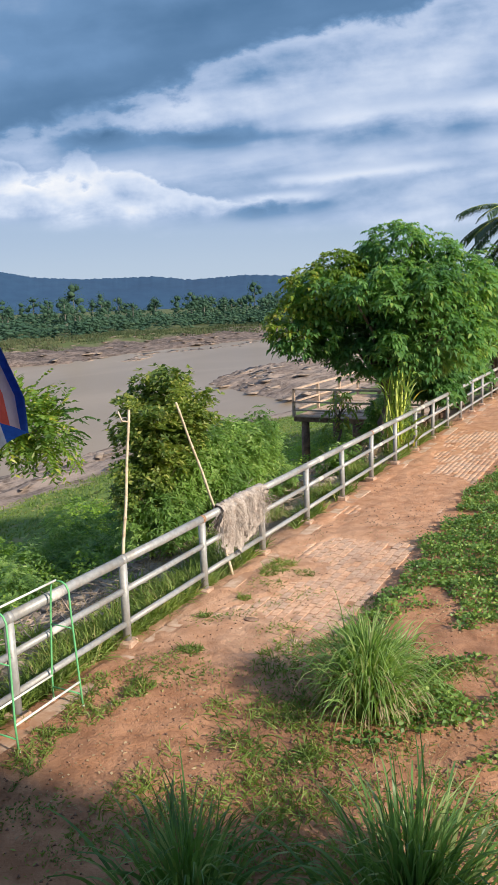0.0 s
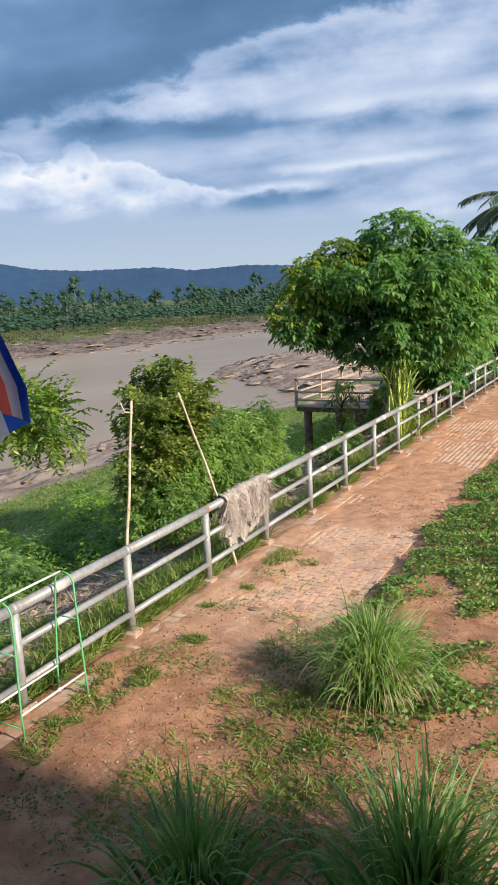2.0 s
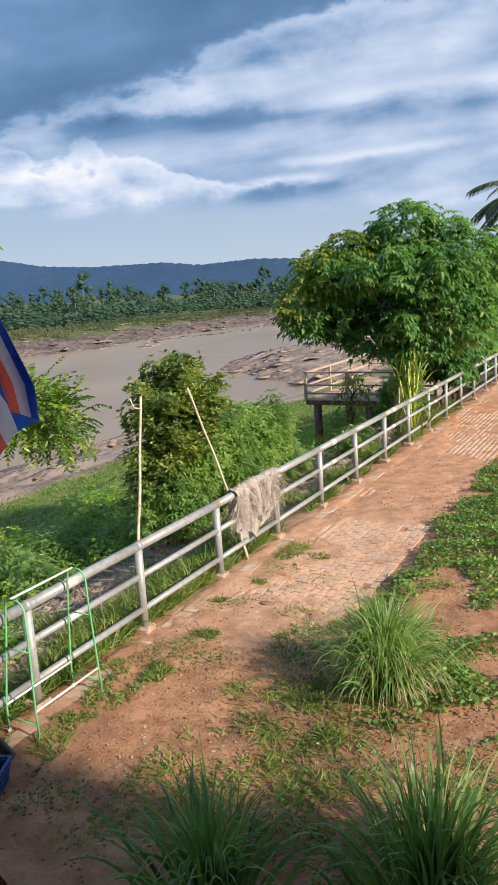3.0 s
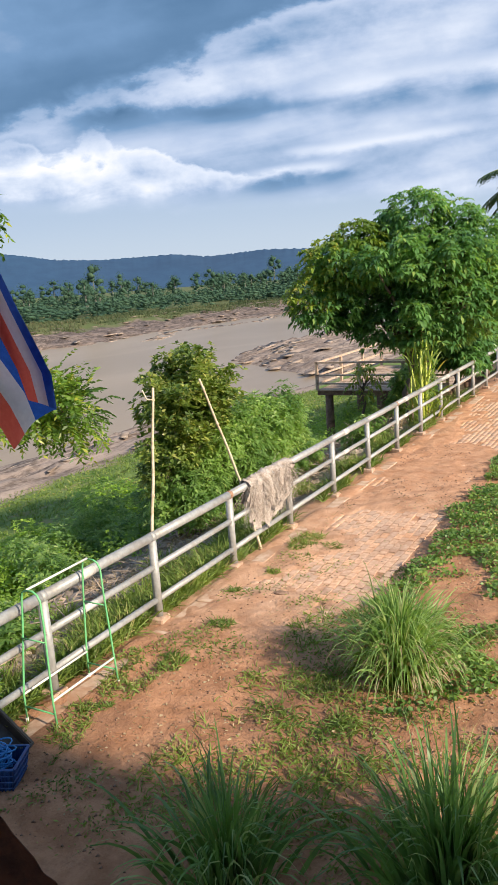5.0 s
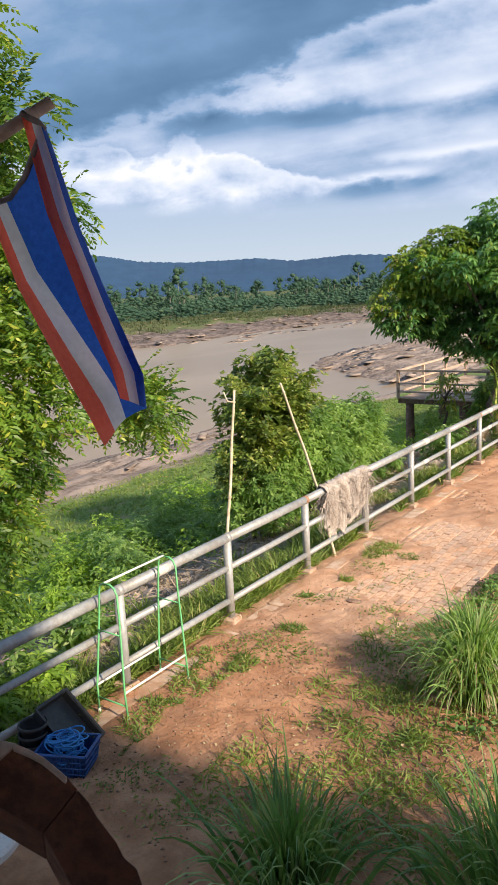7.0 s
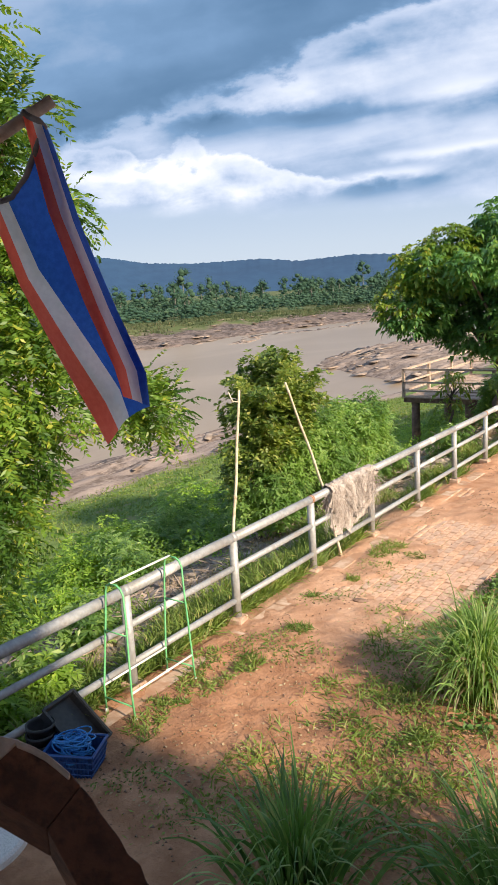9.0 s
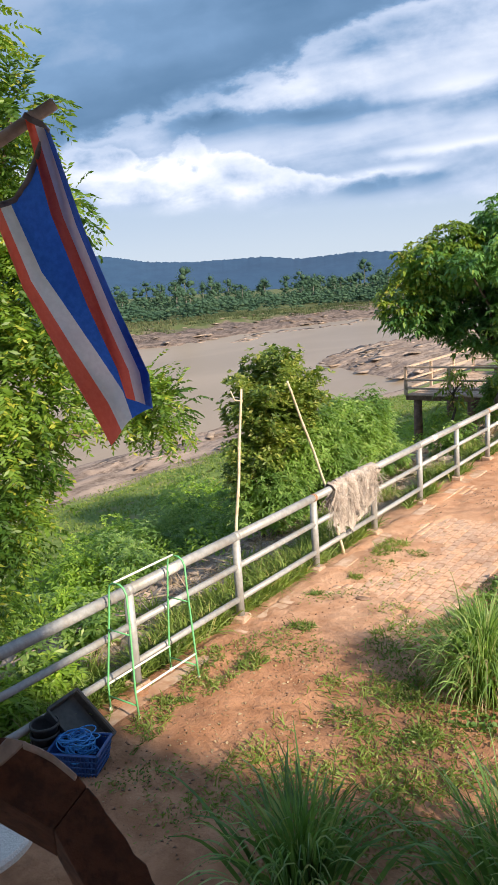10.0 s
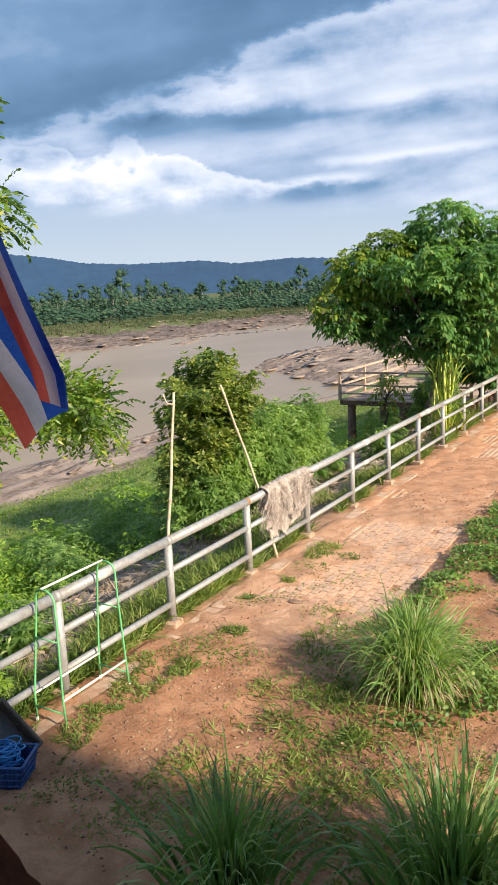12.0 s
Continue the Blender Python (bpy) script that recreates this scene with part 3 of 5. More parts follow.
def railing_section(y, k):
    """One post on its footing, and the three rails on to the next post."""
    ob = thing("railing_section", 0, y, 0)
    lean = 0.006 * math.sin(k * 2.3)
    pipe("post", [(0, 0, 0.02), (lean, 0, 1.05)], 0.052, M_PIPE, ob, sides=14)
    bm = box_bm(0.20, 0.21, 0.17, (0, 0, 0.0), 0.018, Matrix.Rotation(0.1 * math.sin(k * 1.7), 4, "Z"))
    for v in bm.verts:
        v.co += Vector((math.sin(v.co.y * 90 + k), math.cos(v.co.x * 70 + k), math.sin(v.co.x * 50))) * 0.006
    part("footing", bm, M_FOOTING, ob, "soil-stained concrete footing")
    for z, r, name in ((1.09, 0.057, "top_rail"), (0.71, 0.038, "middle_rail"), (0.29, 0.038, "lower_rail")):
        sag = 0.004 * math.sin(k * 3.1 + z)
        rail = pipe(name, [(0, 0.0, z), (0, STEP * 0.5, z + sag), (0, STEP, z)], r, M_PIPE, ob, sides=14)
        pipe("weld", [(0, -0.03, z), (0, 0.03, z)], r + 0.004, M_RUST if (k * 7 + int(z * 10)) % 4 == 0 else M_PIPE, rail, sides=14)
        if k % 2 == 0 and z > 0.5:
            pipe("patch", [(0, 0.55, z), (0, 0.76, z)], r + 0.0025, M_PATCH, rail, "whitewashed patch", sides=14)
    return tagged(ob, "grey galvanised pipe railing with three rails on a concrete footing", "railing", "riverside railing")


for k in range(-4, 20):
    railing_section(FIRST + STEP * k, k)


# ---- timber pieces at the balcony, green rack, poles, net, deck ----
def drying_rack():
    ob = thing("drying_rack", 0.0, 0.0, 0.0)
    for y0, y1 in ((4.69, 4.80), (5.60, 5.66)):
        pts = [(0.08, y0, 0.0), (0.085, y0, 0.3), (0.105, y1 - 0.02, 1.0), (0.115, y1, 1.24), (0.13, y1, 1.30), (0.18, y1, 1.33), (0.27, y1, 1.33), (0.32, y1, 1.30), (0.35, y1, 1.24), (0.375, y1 - 0.02, 1.0), (0.455, y0, 0.3), (0.475, y0, 0.0)]
        pipe("hoop", pts, 0.0105, M_GREEN, ob, "bent green tube", 8)
        pipe("crosspiece", [(0.085, y0, 0.17), (0.46, y0, 0.17)], 0.009, M_GREEN, ob, "", 8)
        pipe("crosspiece", [(0.10, (y0 + y1) / 2, 0.86), (0.39, (y0 + y1) / 2, 0.86)], 0.007, M_GREEN, ob, "", 8)
        for x in (0.08, 0.475):
            pipe("foot", [(x, y0, 0.0), (x, y0, 0.05)], 0.017, M_WHITE, ob, "white plastic foot", 8)
    pipe("bar", [(0.19, 4.80, 1.335), (0.19, 5.66, 1.335)], 0.012, M_WHITE, ob, "white tube", 8)
    for x in (0.087, 0.45):
        pipe("bar", [(x, 4.69, 0.30), (x, 5.60, 0.30)], 0.012, M_WHITE, ob, "white tube", 8)
    return tagged(ob, "green and white tubular drying rack standing against the railing", "drying rack")


drying_rack()


def bamboo_pole(points, radius, label):
    ob = thing("bamboo_pole", *points[0])
    o = Vector(points[0])
    P = [Vector(p) - o for p in points]
    pts, rs = [], []
    n = 24
    for i in range(n + 1):
        s = i / n * (len(P) - 1)
        j = min(int(s), len(P) - 2)
        pts.append(P[j].lerp(P[j + 1], s - j) + Vector((math.sin(i * 0.9), math.cos(i * 0.7), 0)) * 0.006)
        rs.append(radius * (1.0 - 0.35 * i / n))
    pipe("culm", pts, rs, M_BAMBOO, ob, sides=8)
    for i in range(3, n, 4):
        V, F = tube([pts[i] - (pts[i + 1] - pts[i]) * 0.1, pts[i] + (pts[i + 1] - pts[i]) * 0.1], rs[i] * 1.25, 8)
        link_mesh("node_ring", V, F, M_BAMBOO, ob)
    return ob, pts


pa, pts = bamboo_pole([(-0.11, 7.16, -0.1), (-0.11, 7.19, 1.1), (-0.10, 7.47, 2.83)], 0.026, "")
pipe("twig", [pts[-2], pts[-2] + Vector((-0.03, -0.09, 0.02)), pts[-2] + Vector((-0.06, -0.12, 0.14))], 0.009, M_BAMBOO, pa)
tagged(pa, "dry bamboo pole tied upright to the railing", "pole")
pb, pts = bamboo_pole([(0.0, 9.66, 0.0), (-0.10, 9.38, 1.16), (-0.12, 8.54, 2.78)], 0.024, "")
tagged(pb, "dry bamboo pole leaning against the railing", "pole")


def fishing_net():
    """A tangled nylon net thrown over the top rail: many thin strands over a rumpled body."""
    ob = thing("fishing_net", 0, 0, 0)
    V, F = [], []
    nu, nv = 44, 26
    for i in range(nu):
        for j in range(nv):
            u, v = i / (nu - 1), j / (nv - 1)
            y = 9.30 + 1.38 * u + 0.06 * math.sin(v * 9 + u * 4)
            front = 0.78 * (0.55 + 0.45 * math.sin(math.pi * min(1, 0.15 + u * 0.9)) + 0.10 * math.sin(u * 19))
            s = (v - 0.28) * 1.35
            if s < 0:
                x, z = -0.075 + 0.01 * math.sin(u * 30), 1.15 + s * (0.8 + 0.3 * math.sin(u * 12))
            elif s < 0.12:
                w = s / 0.12 * math.pi
                x, z = -0.075 * math.cos(w), 1.15 + 0.045 * math.sin(w)
            else:
                x, z = 0.08 + 0.05 * math.sin(u * 26 + v * 5) + 0.03 * math.sin(u * 61), 1.15 - (s - 0.12) / 0.85 * front
            V.append((x + rng.normal(0, 0.012), y + rng.normal(0, 0.012), z + rng.normal(0, 0.014)))
    for i in range(nu - 1):
        for j in range(nv - 1):
            if rng.random() < 0.86 or j < 16:
                F.append((i * nv + j, (i + 1) * nv + j, (i + 1) * nv + j + 1, i * nv + j + 1))
    link_mesh("net_body", V, F, M_NET, ob, smooth=True)
    n = 1500
    u = rng.random(n)
    top = np.stack([rng.uniform(-0.03, 0.13, n), 9.30 + 1.4 * u, rng.uniform(0.75, 1.19, n)], 1)
    lean = np.stack([rng.normal(0.15, 0.2, n), rng.normal(0, 0.6, n), rng.normal(-0.7, 0.5, n)], 1)
    Vb, Tb = blades(top, lean, rng.uniform(0.2, 0.6, n), 0.005, 1.6, 5)
    link_tris("fringe", Vb, Tb, M_NET, ob)
    tagged(ob, "tangled pale nylon fishing net draped over the top rail", "fishing net")


fishing_net()


def river_deck():
    """A slatted timber platform on posts over the bank, with a plain rail."""
    ob = thing("viewing_deck", 0, 0, 0)
    x0, x1, y0, y1 = -5.5, -0.9, 24.3, 31.0
    for i in range(int((y1 - y0) / 0.16)):
        y = y0 + i * 0.16
        part("plank", box_bm(x1 - x0, 0.135, 0.035, ((x0 + x1) / 2, y + 0.07, 0.10 + 0.006 * math.sin(i * 2.7)), 0.0), M_WOOD, ob)
    for y in (y0 + 0.15, (y0 + y1) / 2, y1 - 0.15):
        part("joist", box_bm(x1 - x0 + 0.1, 0.09, 0.16, ((x0 + x1) / 2, y, -0.01), 0.0), M_DARKWOOD, ob)
    for x in (x0 + 0.3, -3.3, x1 - 0.2):
        for y in (y0 + 0.3, (y0 + y1) / 2, y1 - 0.3):
            g = float(land(x, y))
            pipe("pillar", [(x, y, g - 0.3), (x, y, -0.08)], [0.16, 0.14], M_DARKWOOD, ob, "dark round timber pillar", 10)
    posts = [(x0, y) for y in np.linspace(y0, y1, 4)] + [(x, y0) for x in (-3.95, -2.4, -0.95)] + [(x, y1) for x in (-3.95, -2.4, -0.95)]
    for x, y in posts:
        part("rail_post", box_bm(0.09, 0.09, 0.98, (x, y, 0.59), 0.0), M_WOOD, ob)
    for z, h in ((1.06, 0.06), (0.62, 0.05), (0.33, 0.05)):
        part("rail", box_bm(0.10, y1 - y0 + 0.1, h, (x0, (y0 + y1) / 2, z), 0.0), M_WOOD, ob)
        for y in (y0, y1):
            part("rail", box_bm(x1 - x0, 0.10, h, ((x0 + x1) / 2, y, z + 0.004), 0.0), M_WOOD, ob)
    tagged(ob, "weathered timber viewing deck on dark pillars over the bank", "deck")


river_deck()


def slope_board():
    """A pale bleached board lying on the bank below the deck."""
    a, b = Vector((-8.6, 28.3, 0)), Vector((-6.7, 27.2, 0))
    a.z, b.z = (float(land(p.x, p.y)) + 0.16 for p in (a, b))
    ob = thing("board", *a)
    d = b - a
    turn = d.to_track_quat("X", "Z").to_matrix().to_4x4()
    part("plank", box_bm(d.length, 0.24, 0.05, (0, 0, 0), 0.012, turn), M_WOOD, ob).location = d * 0.5
    part("plank", box_bm(d.length * 0.8, 0.10, 0.05, (0, 0, 0), 0.012, turn), M_WOOD, ob).location = d * 0.45 + Vector((0.12, 0.16, 0.02))
    tagged(ob, "pale bleached boards lying on the bank by the deck", "board")


slope_board()


def beam_and_table():
    """The heavy bent timber of the balcony, and the round terrazzo table beyond it."""
    ob = thing("balcony_brace", 0, 0, 0)
    def prism(name, ring, back, material, label):
        n = len(ring)
        A = [Vector(p) for p in ring]
        V = A + [p + Vector(back) for p in A]
        F = [tuple(range(n))[::-1], tuple(range(n, 2 * n))] + [(i, (i + 1) % n, n + (i + 1) % n, n + i) for i in range(n)]
        bm = bmesh.new()
        vs = [bm.verts.new(v) for v in V]
        for f in F:
            bm.faces.new([vs[i] for i in f])
        bmesh.ops.recalc_face_normals(bm, faces=bm.faces[:])
        bmesh.ops.bevel(bm, geom=bm.edges[:], offset=0.0016, segments=1, affect="EDGES")
        part(name, bm, material, ob, label)
    back = Vector((-0.075, 0.055, -0.120))
    # a short upper timber and a long lower one, hewn by hand, meeting at a slanted joint
    top_l, knee, foot = Vector((4.456, 0.629, 3.358)), Vector((4.562, 0.685, 3.276)), Vector((4.766, 0.750, 2.925))
    low_l, under, heel = Vector((4.443, 0.600, 3.278)), Vector((4.523, 0.642, 3.213)), Vector((4.649, 0.673, 2.960))
    r = np.random.default_rng(14)

    def hewn(a, b, n, bulge, rough):
        """Points from a to b, bowed outwards and nicked by the adze."""
        out = []
        for i in range(n + 1):
            s = i / n
            j = 0.0 if i in (0, n) else r.normal(0, rough)
            out.append(a.lerp(b, s) + Vector((0.55, 0.40, 0.73)) * (bulge * math.sin(math.pi * s) + j))
        return out
    crest = hewn(top_l, knee, 6, 0.017, 0.0008)
    prism("upper_beam", [top_l + Vector((-0.02, -0.012, 0.0))] + crest + [under, low_l + Vector((-0.03, -0.02, 0.02))], back, M_BEAM, "dark reddish-brown stained timber")
    gap = Vector((0.0006, 0.0003, -0.0008))
    prism("lower_beam", hewn(knee + gap, foot, 16, 0.006, 0.0022) + [heel, under + gap], back, M_BEAM, "dark reddish-brown stained timber")
    ease = Vector((0.0035, -0.0025, 0.0028))
    prism("worn_end", [Vector(p) + ease for p in ((4.430, 0.602, 3.324), (4.456, 0.629, 3.358), (4.482, 0.645, 3.350), (4.450, 0.614, 3.316))], back * 0.25, M_WORN, "weathered pale grey end grain")
    edge = [p + ease * 1.5 for p in crest[1:6]]
    prism("worn_edge", edge + [p + Vector((-0.002, -0.003, -0.008)) for p in reversed(edge)], back * 0.2, M_WORN, "weathered pale grey edge")
    part("post", box_bm(0.12, 0.12, 3.0, (4.72, 0.735, 1.48), 0.01), M_BEAM, ob)
    part("side_plank", box_bm(0.30, 0.05, 0.10, (4.30, 0.52, 3.30), 0.008, Matrix.Rotation(0.55, 4, "Z")), M_BEAM, ob)
    tagged(ob, "heavy dark bent balcony timber with a worn pale end", "timber brace")
    tb = thing("round_table", 1.27, 2.33, 0.0)
    V, F = [], []
    n = 48
    for r, z in ((0.0, 0.74), (0.43, 0.74), (0.45, 0.72), (0.45, 0.68), (0.42, 0.66), (0.0, 0.66)):
        V += [(r * math.cos(2 * math.pi * i / n), r * math.sin(2 * math.pi * i / n), z) for i in range(n)]
    F = [(k * n + i, k * n + (i + 1) % n, (k + 1) * n + (i + 1) % n, (k + 1) * n + i) for k in range(5) for i in range(n)]
    link_mesh("tabletop", V, F, M_TERRAZZO, tb)
    V, F = tube([(0, 0, 0), (0, 0, 0.10), (0, 0, 0.5), (0, 0, 0.66)], [0.24, 0.17, 0.13, 0.20], 20)
    link_mesh("pedestal", V, F, M_TERRAZZO, tb, smooth=True)
    tagged(tb, "round grey speckled terrazzo garden table", "table")


beam_and_table()


def lattice_basket():
    ob = thing("plastic_basket", 0.55, 3.88, 0.0, 24)
    w, d, h = 0.46, 0.34, 0.25
    V, F = [], []
    ring = [(-1, -1), (1, -1), (1, 1), (-1, 1)]
    pieces = []
    for s, z, t in ((1.0, h, 0.014), (0.97, h - 0.06, 0.006), (0.93, h - 0.12, 0.006), (0.88, 0.07, 0.006), (0.80, 0.012, 0.012)):
        pts = [Vector((x * w / 2 * s, y * d / 2 * s, z)) for x, y in ring]
        for i in range(4):
            pieces.append(tube([pts[i], pts[(i + 1) % 4]], t, 6))
    link_mesh("rim", *joined(pieces[:4]), M_BLUE, ob, "blue rim")
    slats = pieces[4:]
    for i in range(4):
        a, b = Vector((*ring[i], 0)), Vector((*ring[(i + 1) % 4], 0))
        for j in range(13):
            q = a.lerp(b, j / 12)
            slats.append(tube([(q.x * w / 2 * 0.8, q.y * d / 2 * 0.8, 0.012), (q.x * w / 2, q.y * d / 2, h)], 0.008, 6))
    link_mesh("side_lattice", *joined(slats), M_BLUE, ob)
    part("basket_floor", box_bm(w * 0.8, d * 0.8, 0.02, (0, 0, 0.015), 0.004), M_BLUE, ob)
    inner = [(x * w / 2 * s * 0.96, y * d / 2 * s * 0.96, z) for s, z in ((0.8, 0.02), (0.985, h - 0.02)) for x, y in ring]
    link_mesh("liner", inner, [(i, (i + 1) % 4, 4 + (i + 1) % 4, 4 + i) for i in range(4)], M_BLUE, ob)
    tagged(ob, "blue plastic lattice basket on the bare soil", "basket")
    rope = thing("rope_coil", 0.55, 3.88, 0.10, 24)
    for strand in range(7):
        r = np.random.default_rng(strand + 3)
        p, pts = np.array((r.uniform(-0.1, 0.1), r.uniform(-0.08, 0.08), 0.12)), []
        ph, ax, ay = r.uniform(0, 6), r.uniform(0.06, 0.16), r.uniform(0.05, 0.12)
        for i in range(60):
            w2 = i * 0.42 + ph
            c = Vector((0.07 * math.sin(i * 0.11 + ph), 0.05 * math.cos(i * 0.13 + ph), 0.12 + 0.05 * math.sin(i * 0.21 + strand) + strand * 0.012))
            pts.append(c + Vector((ax * math.cos(w2), ay * math.sin(w2), 0.05 * math.sin(w2 * 0.5 + strand))))
        pipe("strand", pts, 0.0065, M_ROPE, rope, "", 6)
    tagged(rope, "tangled bright blue rope heaped in the basket", "rope")


lattice_basket()


def tray_and_pots():
    ob = thing("plastic_tray", 0.02, 4.22, 0.0)
    turn = Matrix.Rotation(radians(8), 4, "Z") @ Matrix.Rotation(radians(42), 4, "Y") @ Matrix.Rotation(radians(-6), 4, "X")
    ob.matrix_world = Matrix.Translation((0.245, 4.125, 0.190)) @ turn
    part("tray_floor", box_bm(0.52, 0.42, 0.012, (0, 0, 0), 0.003), M_BLACK, ob)
    for sx, sy, x, y in ((0.52, 0.014, 0, 0.21), (0.52, 0.014, 0, -0.21), (0.014, 0.42, 0.26, 0), (0.014, 0.42, -0.26, 0)):
        part("tray_side", box_bm(sx, sy, 0.085, (x, y, 0.04), 0.004), M_BLACK, ob)
    for sx, sy, x, y in ((0.56, 0.03, 0, 0.222), (0.56, 0.03, 0, -0.222), (0.03, 0.42, 0.272, 0), (0.03, 0.42, -0.272, 0)):
        part("tray_lip", box_bm(sx, sy, 0.012, (x, y, 0.088), 0.003), M_BLACK, ob)
    tagged(ob, "black plastic tray propped up against the lowest rail", "tray")
    for k, (x, y, z) in enumerate(((0.165, 3.82, 0.0), (0.169, 3.825, 0.085), (0.173, 3.83, 0.17))):
        pot = thing("plant_pot", x, y, z)
        V, F = [], []
        n = 28
        for r, h in ((0.085, 0.0), (0.120, 0.17), (0.132, 0.172), (0.132, 0.20), (0.118, 0.20), (0.112, 0.17), (0.078, 0.012), (0.0, 0.012)):
            V += [(r * math.cos(2 * math.pi * i / n), r * math.sin(2 * math.pi * i / n), h) for i in range(n)]
        F = [(q * n + i, q * n + (i + 1) % n, (q + 1) * n + (i + 1) % n, (q + 1) * n + i) for q in range(7) for i in range(n)]
        link_mesh("pot_wall", V, F, M_BLACK, pot, smooth=True)
        tagged(pot, "black plastic plant pot nested in a stack", "plant pot", "stack of pots")


tray_and_pots()


# ---- flag on a pole from the balcony ----
def flag():
    stripes = ((0.0, 1 / 6, "red"), (1 / 6, 1 / 3, "white"), (1 / 3, 2 / 3, "blue"), (2 / 3, 5 / 6, "white"), (5 / 6, 1.0, "red"))
    cloth = {"red": surface("flag_red", (0.90, 0.16, 0.105), (0.95, 0.20, 0.13), 60, 0.75, 0.1, (0.78, 0.11, 0.08), 5.0, 0.4),
             "white": surface("flag_white", (0.74, 0.74, 0.76), (0.82, 0.82, 0.84), 60, 0.75, 0.1, (0.66, 0.66, 0.70), 5.0, 0.4),
             "blue": surface("flag_blue", (0.022, 0.125, 0.54), (0.034, 0.165, 0.66), 60, 0.75, 0.1, (0.02, 0.10, 0.46), 5.0, 0.4)}
    for m in cloth.values():
        nt = m.node_tree
        out = next(n for n in nt.nodes if n.bl_idname == "ShaderNodeOutputMaterial")
        p = next(n for n in nt.nodes if n.bl_idname == "ShaderNodeBsdfPrincipled")
        t, mx = nt.nodes.new("ShaderNodeBsdfTranslucent"), nt.nodes.new("ShaderNodeMixShader")
        nt.links.new(p.inputs["Base Color"].links[0].from_socket, t.inputs["Color"])
        mx.inputs[0].default_value = 0.58
        nt.links.new(p.outputs[0], mx.inputs[1])
        nt.links.new(t.outputs[0], mx.inputs[2])
        nt.links.new(mx.outputs[0], out.inputs[0])
    ob = thing("flag", 0, 0, 0)
    top = Vector((3.65, 1.515, 4.52))
    right, sag, ahead = Vector((0.64, 0.77, 0.0)).normalized(), Vector((-0.09, -0.06, -0.994)), Vector((-0.77, 0.64, 0.0))
    def spot(a, b):
        """a: down the cloth from hoist to fly, b: across from the upper edge to the lower."""
        steps = (0.0, 0.3, 0.6, 0.85, 1.0)
        def edge(across, drop):
            return Vector((np.interp(a, steps, across), np.interp(a, steps, drop)))
        upper = edge((-0.030, 0.040, 0.140, 0.225, 0.250), (0.0, 0.265, 0.525, 0.715, 0.800))
        fold = edge((0.040, 0.135, 0.238, 0.328, 0.342), (0.045, 0.305, 0.550, 0.745, 0.850))
        crease = edge((0.020, 0.110, 0.222, 0.318, 0.335), (0.180, 0.335, 0.555, 0.745, 0.850))
        lower = edge((-0.125, -0.040, 0.075, 0.170, 0.215), (0.235, 0.465, 0.690, 0.865, 0.955))
        bend = 0.46
        s = b / bend if b < bend else (b - bend) / (1 - bend)
        flat = upper.lerp(fold, s) if b < bend else fold.lerp(crease, min(1.0, s / 0.12)).lerp(lower, s ** (0.45 + 0.55 * max(0.0, (a - 0.3) / 0.7)))
        depth = -0.07 * (1 - s) * (0.3 + 0.7 * a) - 0.012 if b < bend else 0.0
        depth += 0.05 * math.sin(math.pi * s) * (1 if b > bend else -0.3)
        depth += 0.018 * math.sin(b * 13 + a * 5) + 0.010 * math.sin(a * 11 - b * 6)
        return top + right * flat.x + sag * flat.y + ahead * depth
    nu, nv = 40, 8
    for lo, hi, colour in stripes:
        V = [spot(i / nu, lo + (hi - lo) * j / nv) for i in range(nu + 1) for j in range(nv + 1)]
        F = [(i * (nv + 1) + j, (i + 1) * (nv + 1) + j, (i + 1) * (nv + 1) + j + 1, i * (nv + 1) + j + 1) for i in range(nu) for j in range(nv)]
        link_mesh("stripe", V, F, cloth[colour], ob, colour + " cloth stripe", smooth=True)
    hem = [spot(0.0, j / 10) for j in range(11)]
    pipe("hem", hem, 0.009, M_SLEEVE, ob, "grey sleeve at the hoist", 6)
    tagged(ob, "red, white and blue striped cloth flag hanging in folds", "flag")
    st = thing("flagpole", 0, 0, 0)
    pipe("shaft", [(3.1, 1.02, 4.12), (3.57, 1.44, 4.46), (3.69, 1.555, 4.555)], [0.019, 0.018, 0.017], M_WORN, st, "", 10)
    pipe("tie", [(3.635, 1.505, 4.508), (3.65, 1.52, 4.522)], 0.024, M_WORN, st, "grey cloth tie", 10)
    pipe("bracket", [(3.1, 1.02, 4.14), (3.1, 1.02, 2.0), (3.1, 1.02, 0.0)], 0.03, M_DARKWOOD, st, "", 8)
    tagged(st, "weathered grey wooden flagpole slanting outwards", "flagpole")


flag()


# ---- house behind the camera ----
def house():
    ob = thing("house", 0, 0, 0)
    part("balcony_floor", box_bm(12.0, 5.2, 0.14, (10.9, -2.3, 2.33), 0.01), M_WALL, ob)
    part("back_wall", box_bm(12.0, 0.16, 3.4, (10.9, -4.9, 4.1), 0.01), M_WALL, ob)
    part("roof", box_bm(21.0, 9.0, 0.10, (13.3, -1.93, 5.6), 0.01), M_ROOF, ob)
    for x in (6.6, 10.5, 15.0):
        part("pillar", box_bm(0.16, 0.16, 5.6, (x, 0.3, 2.75), 0.01), M_WALL, ob)
    tagged(ob, "timber house on pillars with a sheet roof", "house")


house()


